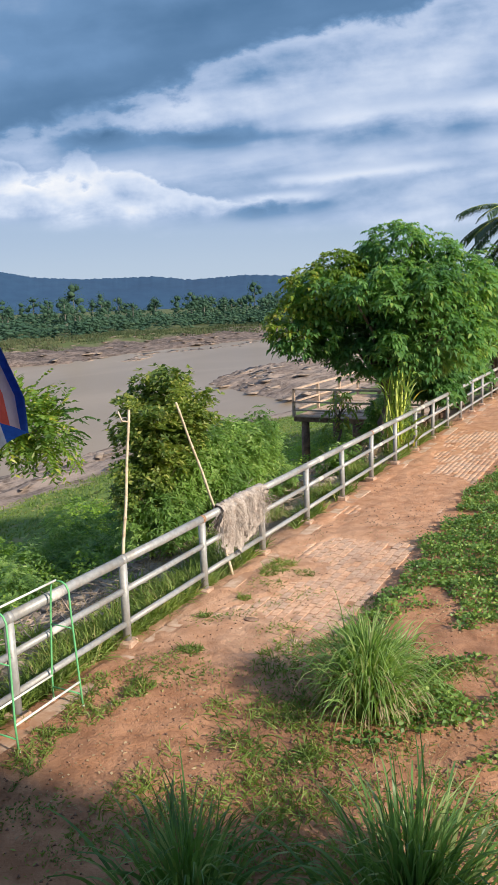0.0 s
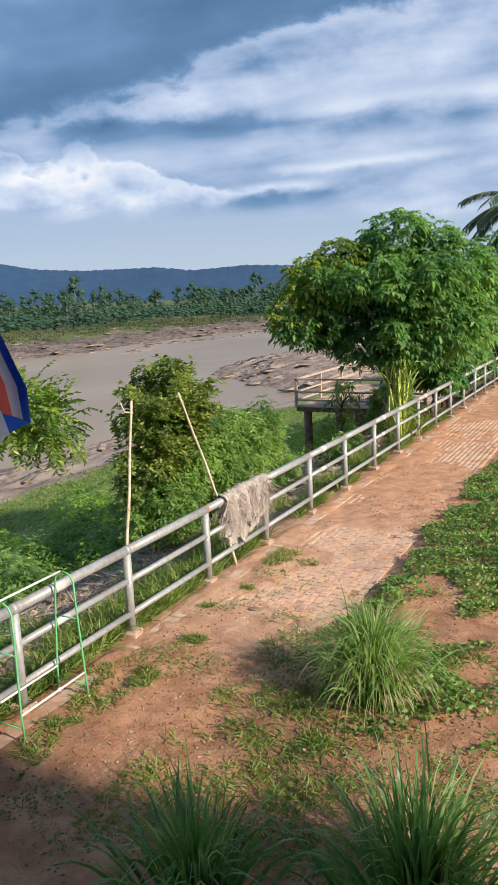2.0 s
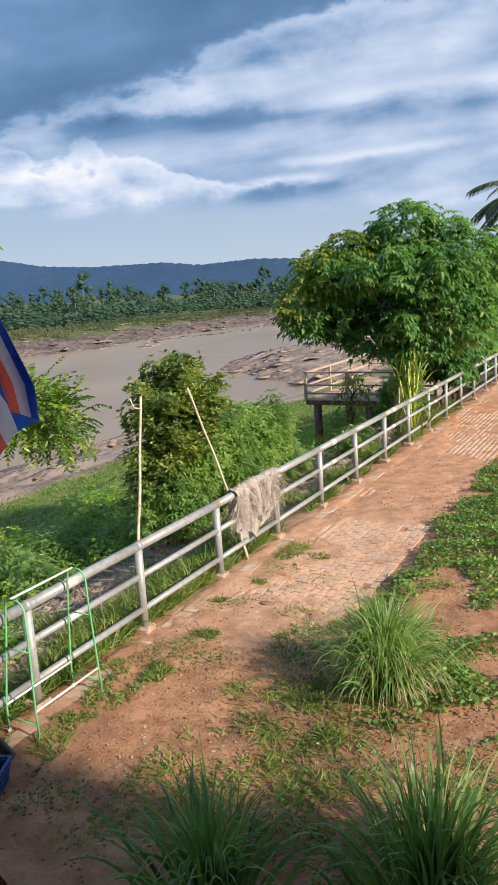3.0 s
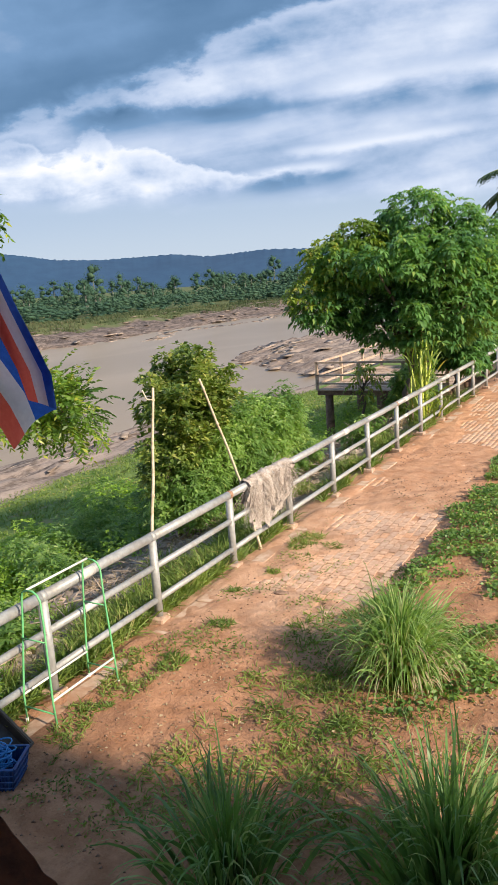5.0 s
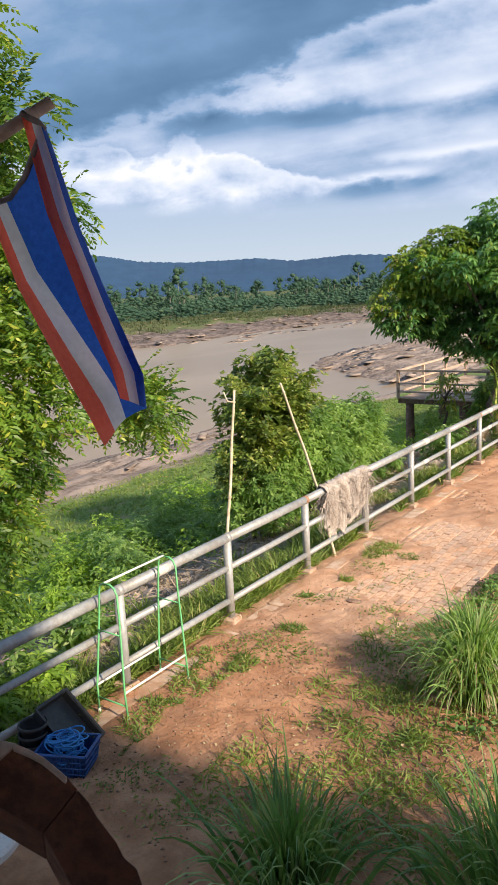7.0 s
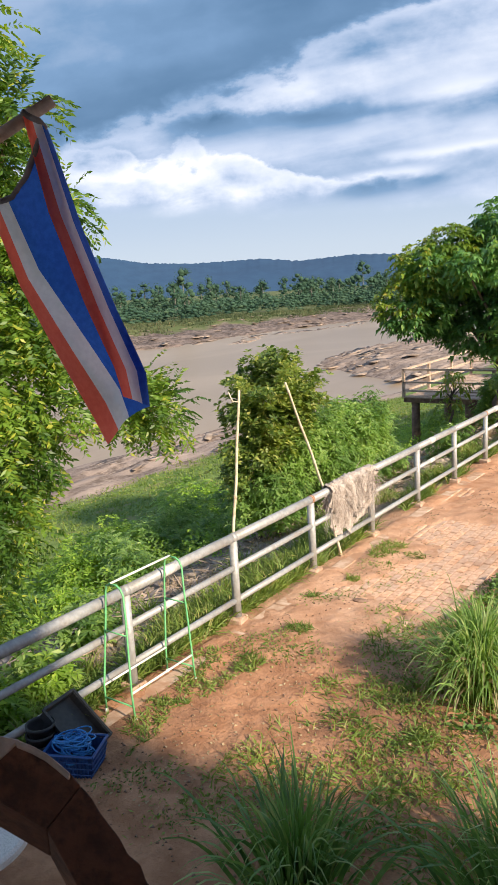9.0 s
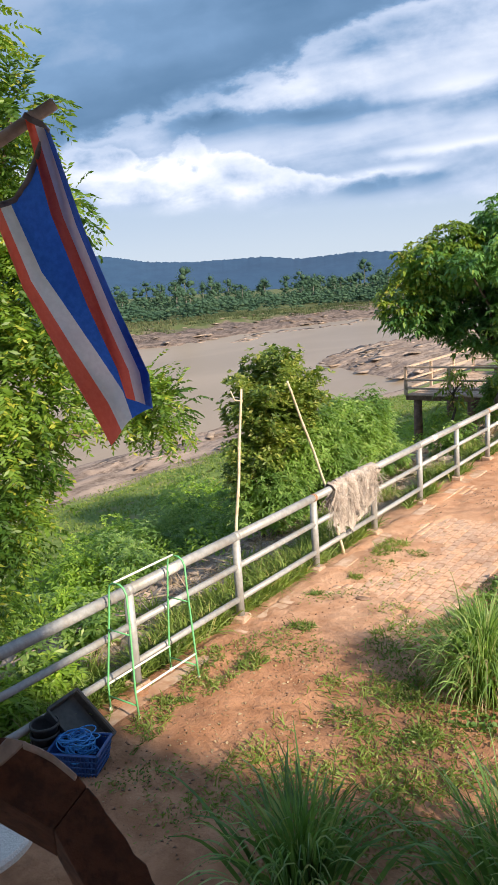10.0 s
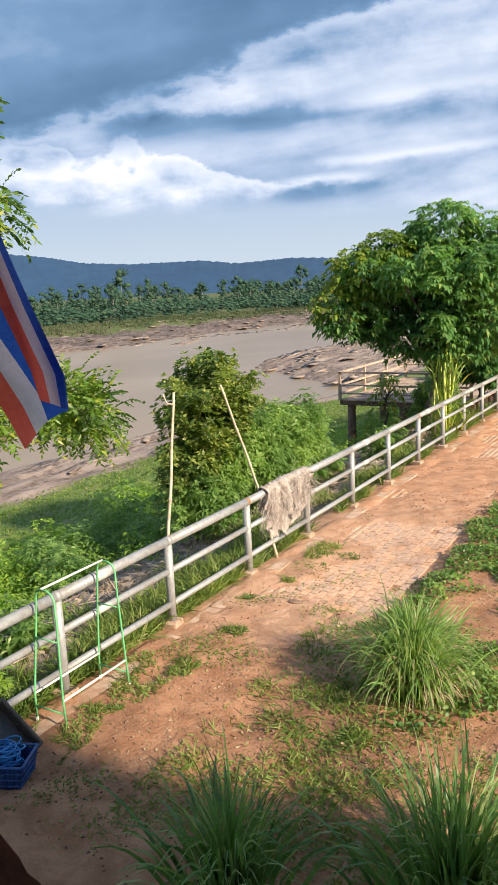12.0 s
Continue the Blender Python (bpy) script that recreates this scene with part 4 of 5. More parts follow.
# ---- paving ----
def paving():
    kerb = thing("kerb", 0, 0, 0)
    y = 2.0
    k = 0
    while y < 40:
        L = 0.95 + 0.1 * math.sin(k * 3.3)
        bm = box_bm(0.22, L - 0.015, 0.12, (0.225, y + L / 2, -0.040 + 0.012 * math.sin(k * 2.1)), 0.012, Matrix.Rotation(0.02 * math.sin(k * 1.3), 4, "Z"))
        for v in bm.verts:
            v.co += Vector((math.sin(v.co.y * 13 + k), 0, math.cos(v.co.y * 9))) * 0.012
        part("kerb_slab", bm, M_KERB, kerb)
        y += L
        k += 1
    tagged(kerb, "worn concrete kerb slabs under the railing, half buried in soil", "kerb", kind="structure")
    pav = thing("pavement", 0, 0, 0)
    L, W, gap, H = 0.209, 0.103, 0.012, 0.06
    bm = box_bm(W, L, H, (0, 0, 0), 0.004)
    me = bpy.data.meshes.new("paver")
    bm.to_mesh(me)
    bm.free()
    me.materials.append(M_PAVER)
    r = np.random.default_rng(5)
    V0 = np.array([v.co for v in me.vertices])
    me.calc_loop_triangles()
    T0 = np.array([t.vertices for t in me.loop_triangles])
    rest, single, cells = [], 0, []
    rows = int((2.26 - 0.36) / (W + gap))
    for j in range(rows):
        x = 0.36 + (j + 0.5) * (W + gap)
        n = int((30 - 4) / (L + 0.018))
        for i in range(n):
            y = 4 + (i + (0.5 if j % 2 else 0.0)) * (L + 0.018)
            if r.random() < 0.015:
                continue
            z = -0.028 + 0.008 * float(hill_noise(np.array(x), np.array(y), 1.4, 21)) + r.normal(0, 0.0035)
            cells.append((x, y, z, r.normal(0, 0.012), r.normal(0, 0.008), r.normal(0, 0.010)))
    for x, y, z, a, b, c in cells:
        if 0.72 < x and 8.1 < y < 12.5 and single < 300:
            ob = new("paver", me)
            ob.matrix_world = pose(x, y, z, math.degrees(b), math.degrees(c), math.degrees(a))
            ob.parent = pav
            single += 1
        else:
            ca, sa = math.cos(a), math.sin(a)
            R = np.array([[ca, -sa, 0], [sa, ca, 0], [-c, b, 1]])
            rest.append(V0 @ R.T + np.array((x, y, z)))
    V, T = stacked(*[(v, T0) for v in rest])
    ob = link_tris("paver_field", V, T, M_PAVERS, pav)
    tagged(ob, kind="stuff")
    tagged(pav, "worn clay brick paving, partly covered with red soil", "pavement", kind="structure")


paving()


# ---- trees, bushes and grass ----
def crown_tree(name, root, forks, lobes, n, per, length, width, droop, leaf, bark, radius, label, category="tree"):
    ob = thing(name, *root)
    o = np.array(root)
    V, F = limbs(root, forks, radius)
    link_mesh("trunk", [Vector(v) - Vector(root) for v in V], F, bark, ob, smooth=True)
    P, out = on_lobes(lobes, n)
    P = P + out * np.maximum(0, rng.normal(0, 0.55, (len(P), 1))) * length
    V, T = rosettes(P, out, per, length, width, droop)
    link_tris("crown", V - o, T, leaf, ob)
    return tagged(ob, label, category)


def scatter_lobes(centre, radii, n, size, seed, flat=0.8):
    """Lobes strewn over a large ellipsoid, for an uneven outline."""
    r = np.random.default_rng(seed)
    out = [(tuple(centre), tuple(0.52 * np.array(radii)))]
    for _ in range(n):
        d = r.normal(0, 1, 3)
        d /= np.linalg.norm(d)
        p = np.array(centre) + d * np.array(radii) * r.uniform(0.45, 1.0)
        s = size * r.uniform(0.6, 1.25)
        out.append((tuple(p), (s, s, s * flat)))
    return out


def big_tree():
    c = (-1.05, 21.2, 3.9)
    lobes = scatter_lobes(c, (2.55, 2.3, 1.85), 95, 0.42, 2)
    lobes += [((-3.0, 19.6, 3.1), (0.9, 0.8, 0.55)), ((-2.6, 19.9, 4.2), (0.8, 0.8, 0.6)), ((0.5, 21.0, 3.0), (1.2, 1.2, 0.8)), ((-0.9, 21.0, 5.45), (0.8, 0.8, 0.55)), ((0.8, 21.4, 4.3), (1.0, 1.0, 0.8)), ((1.3, 22.5, 3.4), (1.0, 1.0, 0.8)), ((-0.5, 20.3, 2.35), (1.1, 0.7, 0.5)), ((-1.6, 20.4, 2.5), (0.9, 0.7, 0.45))]
    ob = crown_tree("tree", (-1.4, 21.6, float(land(-1.4, 21.6)) - 0.1), [(-1.2, 21.4, 1.9)] + [l[0] for l in lobes[1:22]], lobes, 6600, 8, 0.25, 0.34, 0.62, F_BIG, M_BARK, 0.15, "broadleaf tree with a dense dark green crown of drooping leaves")
    P, out = on_lobes([((-2.75, 19.7, 4.3), (0.95, 0.9, 0.7)), ((-3.25, 19.4, 3.4), (0.75, 0.75, 0.6)), ((-2.2, 20.2, 4.9), (0.7, 0.7, 0.5))], 420)
    V, T = rosettes(P, out, 7, 0.25, 0.34, 0.6)
    link_tris("yellowing_foliage", V - np.array(ob.matrix_world.translation), T, F_YELLOW, ob, "yellowish older leaves")


big_tree()


def stalk_clump():
    ob = thing("stalk_clump", -0.38, 19.5, -0.1)
    r = np.random.default_rng(9)
    for k in range(16):
        x, y = r.normal(0, 0.20), r.normal(0, 0.22)
        h = r.uniform(1.5, 2.3)
        lx, ly = x * 0.5 + r.normal(0, 0.08), y * 0.5 + r.normal(0, 0.08)
        pipe("stalk", [(x, y, 0), (x + lx * 0.25, y + ly * 0.25, h * 0.5), (x + lx * 0.9, y + ly * 0.9, h)], [0.048, 0.042, 0.02], M_STALK, ob, "", 6)
    n = 120
    base = np.stack([r.normal(0, 0.22, n), r.normal(0, 0.22, n), r.uniform(0.1, 1.9, n)], 1)
    V, T = blades(base, np.stack([r.normal(0, 0.4, n), r.normal(0, 0.4, n), np.ones(n)], 1), r.uniform(0.4, 0.9, n), 0.05, 1.0, 4)
    link_tris("long_leaves", V, T, F_YELLOW, ob)
    tagged(ob, "clump of thick yellow-green stalks behind the railing", "plant")


stalk_clump()


def bush(name, c, radii, n, per, length, width, droop, leaf, seed, label, lobes=14, size=0.4, radius=0.05):
    c = np.array(c, float)
    g = float(land(c[0], c[1])) - 0.05
    L = scatter_lobes(c, radii, lobes, size, seed)
    root = (c[0], c[1], g)
    return crown_tree(name, root, [(c[0], c[1], max(g + 0.3, c[2] - radii[2] * 0.6))] + [l[0] for l in L[1:9]], L, n, per, length, width, droop, leaf, M_BARK, radius, label, "bush")


# undergrowth round and below the deck, and between the poles
for k, (x, y, z, a, b, c, n, leaf) in enumerate(((-2.3, 14.0, 0.85, 0.7, 0.8, 0.6, 1000, F_SHRUB), (-3.4, 23.6, -0.9, 0.6, 0.6, 0.5, 500, F_SHRUB), (-5.0, 27.2, -1.6, 1.2, 1.0, 0.8, 600, F_SHRUB), (-1.6, 18.6, -0.2, 0.5, 0.6, 0.45, 400, F_SHRUB), (-7.0, 20.6, -2.4, 1.1, 1.1, 0.8, 600, F_SHRUB), (-8.6, 26.0, -3.2, 1.3, 1.3, 0.9, 500, F_SHRUB))):
    bush("bush", (x, y, z), (a, b, c), int(n * 1.1), 6, 0.12 if leaf is F_BUSH else 0.155, 0.3, 0.35, leaf, 200 + k, "leafy shrub among the undergrowth on the bank", 20, 0.3 * a / 0.8, 0.03)
# low shrubs down the bank
for k, (x, y, h, n) in enumerate(((-7.2, 12.2, 0.7, 500), (-8.2, 14.4, 0.9, 700), (-9.4, 17.0, 1.0, 700), (-6.0, 9.0, 0.6, 420), (-11.0, 19.5, 1.1, 600), (-5.4, 12.4, 0.6, 420), (-14.0, 22.5, 1.3, 420), (-5.6, 15.0, 0.8, 600), (-4.4, 8.2, 0.5, 360), (-5.0, 7.0, 0.7, 500), (-6.6, 10.4, 0.8, 600), (-7.6, 8.0, 0.9, 500), (-8.8, 11.4, 0.9, 500), (-4.9, 10.2, 0.7, 500), (-10.2, 14.0, 1.0, 500), (-6.6, 13.6, 0.8, 500), (-12.5, 17.0, 1.0, 450), (-4.6, 5.2, 0.7, 500), (-6.2, 5.8, 0.8, 500), (-7.6, 15.2, 1.5, 1000), (-9.2, 17.8, 1.2, 900), (-6.4, 13.2, 1.2, 900), (-8.6, 13.0, 1.2, 800), (-6.0, 11.2, 1.0, 700), (-0.95, 3.9, 0.5, 420), (-1.35, 5.1, 0.5, 420), (-0.75, 2.9, 0.5, 380), (-1.9, 6.3, 0.5, 380), (-0.8, 4.7, 0.35, 300))):
    bush("bush", (x, y, float(land(x, y)) + h * 0.45), (h * 0.85, h * 0.95, h * 0.6), int(n * 0.85), 6, 0.165, 0.28, 0.35, F_SHRUB if k % 2 else F_HERB, 100 + k, "low green shrub on the river bank", 14, h * 0.32, 0.03)
# the rounded olive-green bush behind the two poles, with its lower skirts
bush("bush", (-2.92, 12.36, 1.84), (1.05, 1.05, 0.90), 2200, 6, 0.135, 0.45, 0.10, F_BUSH, 31, "rounded bush with small olive-green glossy leaves", 95, 0.19)
bush("bush", (-3.0, 11.8, 0.75), (0.62, 0.75, 0.85), 900, 6, 0.13, 0.45, 0.12, F_BUSH, 32, "leafy olive-green bush on the bank", 60, 0.20)
bush("bush", (-2.6, 11.9, -0.1), (0.62, 0.85, 0.65), 1300, 6, 0.15, 0.28, 0.4, F_SHRUB, 39, "leafy green bush at the foot of a larger one", 40, 0.22)
bush("bush", (-2.4, 13.0, 0.50), (0.9, 1.1, 1.05), 2300, 6, 0.165, 0.24, 0.4, F_SHRUB, 33, "bright green shrub with narrow leaves", 80, 0.18)
bush("bush", (-2.7, 14.9, 0.62), (1.0, 1.3, 1.05), 2700, 6, 0.175, 0.24, 0.4, F_SHRUB, 34, "bright green shrub with narrow leaves", 90, 0.19)
bush("bush", (-2.6, 16.6, -0.35), (0.6, 0.8, 0.5), 1100, 6, 0.14, 0.24, 0.35, F_SHRUB, 35, "bright green shrub with narrow leaves", 14, 0.42)
bush("bush", (-4.6, 17.6, -1.0), (0.8, 1.0, 0.7), 900, 6, 0.22, 0.26, 0.35, F_SHRUB, 36, "green shrub on the river bank", 14, 0.45)
bush("bush", (-1.55, 22.4, 0.55), (0.65, 0.7, 0.6), 1100, 6, 0.19, 0.28, 0.5, F_SHRUB, 37, "dense dark green shrub under the tree", 14, 0.36)
bush("bush", (-3.25, 22.8, 0.75), (0.40, 0.40, 0.45), 24, 8, 0.36, 0.22, 0.85, F_YELLOW, 38, "drooping sapling with long leaves by the deck", 8, 0.3)
for k, (x, y, z, r, seed) in enumerate(((-0.3, 33.6, 3.0, 2.5, 41), (-0.9, 37.0, 4.2, 2.5, 42), (-2.4, 32.5, 2.6, 2.0, 43), (-0.75, 24.6, 1.4, 0.95, 44), (-0.8, 37.5, 3.0, 2.3, 45), (-1.0, 30.3, 1.4, 1.2, 46), (-1.4, 42.5, 2.6, 2.6, 47))):
    g = float(land(x, y))
    L = scatter_lobes((x, y, z), (r, r, r * 0.75), 34, r * 0.26, seed)
    crown_tree("tree", (x, y, g - 0.1), [(x, y, max(0.7, z - r * 0.5))] + [l[0] for l in L[1:10]], L, 1500, 7, 0.29, 0.34, 0.6, F_BIG, M_BARK, 0.12, "broadleaf tree with a dense green crown beside the path")


def palm():
    ob = thing("coconut_palm", 0.75, 36.0, -0.7)
    pipe("trunk", [(0, 0, -0.1), (0.1, 0.1, 2.5), (0.0, 0.2, 5.0), (-0.1, 0.3, 8.0)], [0.2, 0.16, 0.14, 0.13], M_BARK, ob, "", 10)
    r = np.random.default_rng(4)
    for k in range(24):
        a = k * 2.4 + r.normal(0, 0.2)
        lift = r.uniform(-0.3, 0.9)
        d, p, pts = np.array((math.cos(a), math.sin(a), lift)), np.array((-0.1, 0.3, 8.0)), []
        d /= np.linalg.norm(d)
        for i in range(14):
            pts.append(p.copy())
            p = p + d * 0.25
            d = d + np.array((0, 0, -0.095))
            d /= np.linalg.norm(d)
        pipe("midrib", pts, [0.03 - 0.0018 * i for i in range(14)], M_STALK, ob, "", 5)
        P = np.array(pts)
        base = np.concatenate([P[1:-1] + (P[2:] - P[1:-1]) * s for s in (0, 0.17, 0.33, 0.5, 0.67, 0.83)])
        tang = np.concatenate([P[2:] - P[1:-1]] * 6)
        side = unit(np.cross(tang, (0, 0, 1.0)))
        V, T = stacked(*[leaves(base, side * s * 0.8 + unit(tang) * 0.6, 0.62, 0.05, 0.7) for s in (1, -1)])
        link_tris("frond", V, T, F_PALM, ob)
    tagged(ob, "coconut palm with feathery grey-green fronds", "palm")


palm()


def pinnate_tree():
    """A tamarind-like tree beyond the railing: feathery twigs with paired leaflets."""
    root = (-2.6, 4.2, float(land(-2.6, 4.2)) - 0.1)
    lobes = [((-1.35, 4.45, 5.5), (0.75, 0.75, 0.55)), ((-1.5, 4.5, 6.4), (0.8, 0.8, 0.6)), ((-1.15, 4.75, 4.75), (0.65, 0.65, 0.42)), ((-1.25, 4.65, 4.1), (0.75, 0.7, 0.55)), ((-1.15, 4.6, 3.3), (0.75, 0.7, 0.5)), ((-1.2, 4.5, 2.6), (0.72, 0.7, 0.5)), ((-1.35, 4.3, 1.9), (0.75, 0.7, 0.5)), ((-1.5, 4.1, 1.2), (0.7, 0.6, 0.5)), ((-0.75, 5.0, 5.75), (0.32, 0.32, 0.22)), ((-0.55, 5.15, 4.85), (0.30, 0.30, 0.22)), ((-0.72, 4.95, 3.75), (0.35, 0.35, 0.25)), ((-0.6, 4.9, 2.95), (0.3, 0.3, 0.2))]
    sprig = [((-0.75, 6.65, 2.68), (0.30, 0.34, 0.24)), ((-0.95, 6.35, 2.85), (0.34, 0.34, 0.22))]
    ob = thing("tamarind_tree", *root)
    o = np.array(root)
    V, F = limbs(root, [(-2.3, 4.3, 2.2)] + [l[0] for l in lobes] + [(-0.75, 6.6, 2.68)], 0.16)
    link_mesh("trunk", [Vector(v) - Vector(root) for v in V], F, M_BARK, ob, smooth=True)
    P, out = on_lobes(lobes, 3300, 0.45)
    P2, out2 = on_lobes(sprig, 210, 0.2)
    P, out = np.concatenate([P, P2]), np.concatenate([out, out2])
    n, pairs = len(P), 11
    d = unit(out + rng.normal(0, 0.45, (n, 3)) + np.array((0.1, 0.1, 0.05)))
    p, base, way = P.copy(), [], []
    L = rng.uniform(0.26, 0.52, (n, 1))
    for i in range(pairs):
        side = unit(np.cross(d, np.array((0, 0, 1.0)) + rng.normal(0, 0.15, (n, 3))))
        for s in (1, -1):
            base.append(p.copy())
            way.append(side * s * 0.85 + d * 0.55)
        p = p + d * L / pairs
        d = unit(d + np.array((0, 0, -0.11)))
    V, T = kites(np.concatenate(base), np.concatenate(way) + np.array((0, 0, -0.10)), rng.uniform(0.065, 0.105, n * pairs * 2), 0.030)
    link_tris("crown", V - o, T, F_TAMARIND, ob)
    tagged(ob, "feathery yellow-green tree beyond the railing, lit by the sun", "tree")


pinnate_tree()


def grass_clump(name, x, y, n, length, width, spread, bend, leaf, label, dead=0.12, flare=0.42):
    ob = thing(name, x, y, float(land(x, y)) - 0.01)
    a = rng.uniform(0, 2 * math.pi, n)
    r = np.abs(rng.normal(0, 0.5, n))
    base = np.stack([np.cos(a) * r * spread, np.sin(a) * r * spread, np.zeros(n)], 1)
    lean = np.stack([np.cos(a) * (0.04 + r * flare), np.sin(a) * (0.04 + r * flare), np.ones(n)], 1) + rng.normal(0, 0.09, (n, 3))
    V, T = blades(base, lean, length * rng.uniform(0.55, 1.1, n), width * rng.uniform(0.7, 1.2, n), bend * rng.uniform(0.5, 1.4, n), 8)
    V[:, 2] = np.maximum(V[:, 2], 0.01)
    half = len(T) // 2
    link_tris("inner_foliage", V, T[:half], leaf, ob)
    link_tris("outer_foliage", V, T[half:], leaf, ob)
    m = int(n * dead)
    if not m:
        return tagged(ob, label, "grass clump")
    a = rng.uniform(0, 2 * math.pi, m)
    base = np.stack([np.cos(a) * spread * 0.75, np.sin(a) * spread * 0.75, rng.uniform(0, 0.42, m)], 1)
    V, T = blades(base, np.stack([np.cos(a) * 0.7, np.sin(a) * 0.7, np.ones(m) * 0.7], 1), rng.uniform(0.3, 0.62, m), width, 2.6, 5)
    V[:, 2] = np.maximum(V[:, 2], 0.005)
    link_tris("straw", V, T, F_DRY, ob, "dry straw-coloured blades at the base")
    return tagged(ob, label, "grass clump")


grass_clump("lemongrass_clump", 3.12, 6.80, 1000, 1.12, 0.029, 0.30, 2.5, F_LEMON, "sunlit arching lemongrass clump on bare soil", 0.16, 0.27)
grass_clump("sedge_clump", 2.90, 3.72, 270, 0.98, 0.034, 0.40, 1.9, F_SEDGE, "dark green grass clump in the shade of the house", 0)
grass_clump("sedge_clump", 4.30, 4.20, 380, 1.18, 0.036, 0.50, 1.7, F_SEDGE, "dark green grass clump in the shade of the house", 0)


def spread_points(n, x0, x1, y0, y1, keep, seed):
    r = np.random.default_rng(seed)
    P = np.stack([r.uniform(x0, x1, n * 4), r.uniform(y0, y1, n * 4)], 1)
    P = P[keep(P[:, 0], P[:, 1], r)][:n]
    return np.concatenate([P, land(P[:, 0], P[:, 1])[:, None]], 1)


def stuff(name, V, T, material, label, category):
    return tagged(link_tris(name, V, T, material), label, category, kind="stuff")


def up_way(n, flat=0.5):
    return np.concatenate([rng.normal(0, flat, (n, 2)), np.ones((n, 1))], 1)


def low_cover():
    # creeping weeds on the yard side of the path
    def creep(x, y, r):
        edge = x - 2.35 - 0.25 * hill_noise(x, y, 0.8, 51)
        far = (y > 9.6 + 0.5 * hill_noise(x, y, 0.9, 52)) & (edge > 0)
        band = (y > 8.2) & (edge > -0.05) & (edge < 0.45)
        mid = hill_noise(x, y, 0.55, 53) > 0.35
        skirt = (np.hypot(x - 3.55, y - 7.0) < 0.55)
        return (far & (hill_noise(x, y, 0.7, 54) > -0.75)) | band & (hill_noise(x, y, 0.5, 55) > -0.4) | skirt | (mid & (edge > 0.5) & (y > 6.0) & (y < 9.6) & (r.random(len(x)) < 0.5))
    P = spread_points(46000, 2.2, 6.0, 5.8, 18.0, creep, 61)
    P[:, 2] += rng.uniform(0.01, 0.13, len(P)) * np.clip(0.7 + hill_noise(P[:, 0], P[:, 1], 0.22, 80), 0.15, 1.4)
    n = len(P)
    V, T = kites(P, np.concatenate([rng.normal(0, 1, (n, 2)), rng.uniform(-0.1, 0.7, (n, 1))], 1), rng.uniform(0.035, 0.085, n), rng.uniform(0.022, 0.046, n))
    stuff("creeper_weeds", V, T, F_CREEPER, "low creeping green weeds along the path", "weeds")
    # thin tufts on the bare soil
    def tufts(x, y, r):
        a = (hill_noise(x, y, 0.42, 56) * 0.5 + hill_noise(x, y, 1.3, 72) * 0.5 + r.normal(0, 0.45, len(x))) > 0.52
        ragged = r.random(len(x)) ** 0.6
        b = (np.hypot(x - 2.40, y - 5.6) < 0.30 * (1 - ragged * 0.8)) | (np.hypot((x - 2.4) / 1.5, y - 6.25) < 0.36 * (1 - ragged * 0.8)) | (np.hypot(x - 2.9, y - 5.7) < 0.30 * (1 - ragged * 0.8)) | ((np.hypot((x - 0.55) * 1.6, (y - 10.2) * 0.7) < 0.36) & (r.random(len(x)) < 0.5)) | ((np.hypot(x - 1.0, y - 10.1) < 0.16) & (r.random(len(x)) < 0.4))
        c = (x < 0.85) & (y > 4.2) & (y < 6.3) & (hill_noise(x, y, 0.4, 79) > -0.1) & (r.random(len(x)) < 0.45)
        return ((a & (x > 1.6) & (y < 8.0)) | b | c | ((x > 0.3) & (x < 0.95) & (hill_noise(x, y, 0.35, 57) > 0.72) & (y > 4.9)))
    P = spread_points(23000, 0.12, 5.5, 4.0, 10.5, tufts, 62)
    n = len(P)
    V, T = blades(P, up_way(n, 0.9), rng.uniform(0.04, 0.14, n), 0.014, 0.9, 3)
    stuff("soil_grass", V, T, F_GRASS, "thin tufts of grass on the bare soil", "grass")
    # litter: pebbles, bits of leaf
    P = spread_points(5200, 0.4, 6.0, 3.6, 13.0, lambda x, y, r: hill_noise(x, y, 0.8, 58) > -0.2, 63)
    n = len(P)
    P[:, 2] += 0.004
    V, T = kites(P, np.concatenate([rng.normal(0, 1, (n, 2)), rng.uniform(0.0, 0.35, (n, 1))], 1), rng.uniform(0.012, 0.05, n), rng.uniform(0.010, 0.03, n))
    stuff("leaf_litter", V, T, F_DRY, "scattered dry leaf litter on the soil", "litter")
    # small weeds and crumbs all over the soil
    P = spread_points(12000, 0.3, 5.6, 3.4, 9.6, lambda x, y, r: (hill_noise(x, y, 0.5, 73) * 0.5 + hill_noise(x, y, 1.6, 74) * 0.6 + r.normal(0, 0.20, len(x))) > 0.34, 75)
    n = len(P)
    P[:, 2] += 0.004
    V, T = kites(P, np.concatenate([rng.normal(0, 1, (n, 2)), rng.uniform(0.1, 0.8, (n, 1))], 1), rng.uniform(0.02, 0.06, n), rng.uniform(0.008, 0.022, n))
    stuff("seedling_weeds", V, T, F_GRASS, "sparse seedling weeds on the bare soil", "weeds")
    r2 = np.random.default_rng(76)
    P = spread_points(3400, 0.3, 5.6, 3.4, 19.0, lambda x, y, r: hill_noise(x, y, 0.9, 77) > -0.1, 78)
    tet = np.array([(1, 0, 0), (-0.5, 0.87, 0), (-0.5, -0.87, 0), (0.1, 0.1, 0.9)])
    size = r2.uniform(0.006, 0.022, (len(P), 1, 1))
    V = (P[:, None] + tet[None] * size * r2.uniform(0.6, 1.4, (len(P), 4, 1))).reshape(-1, 3)
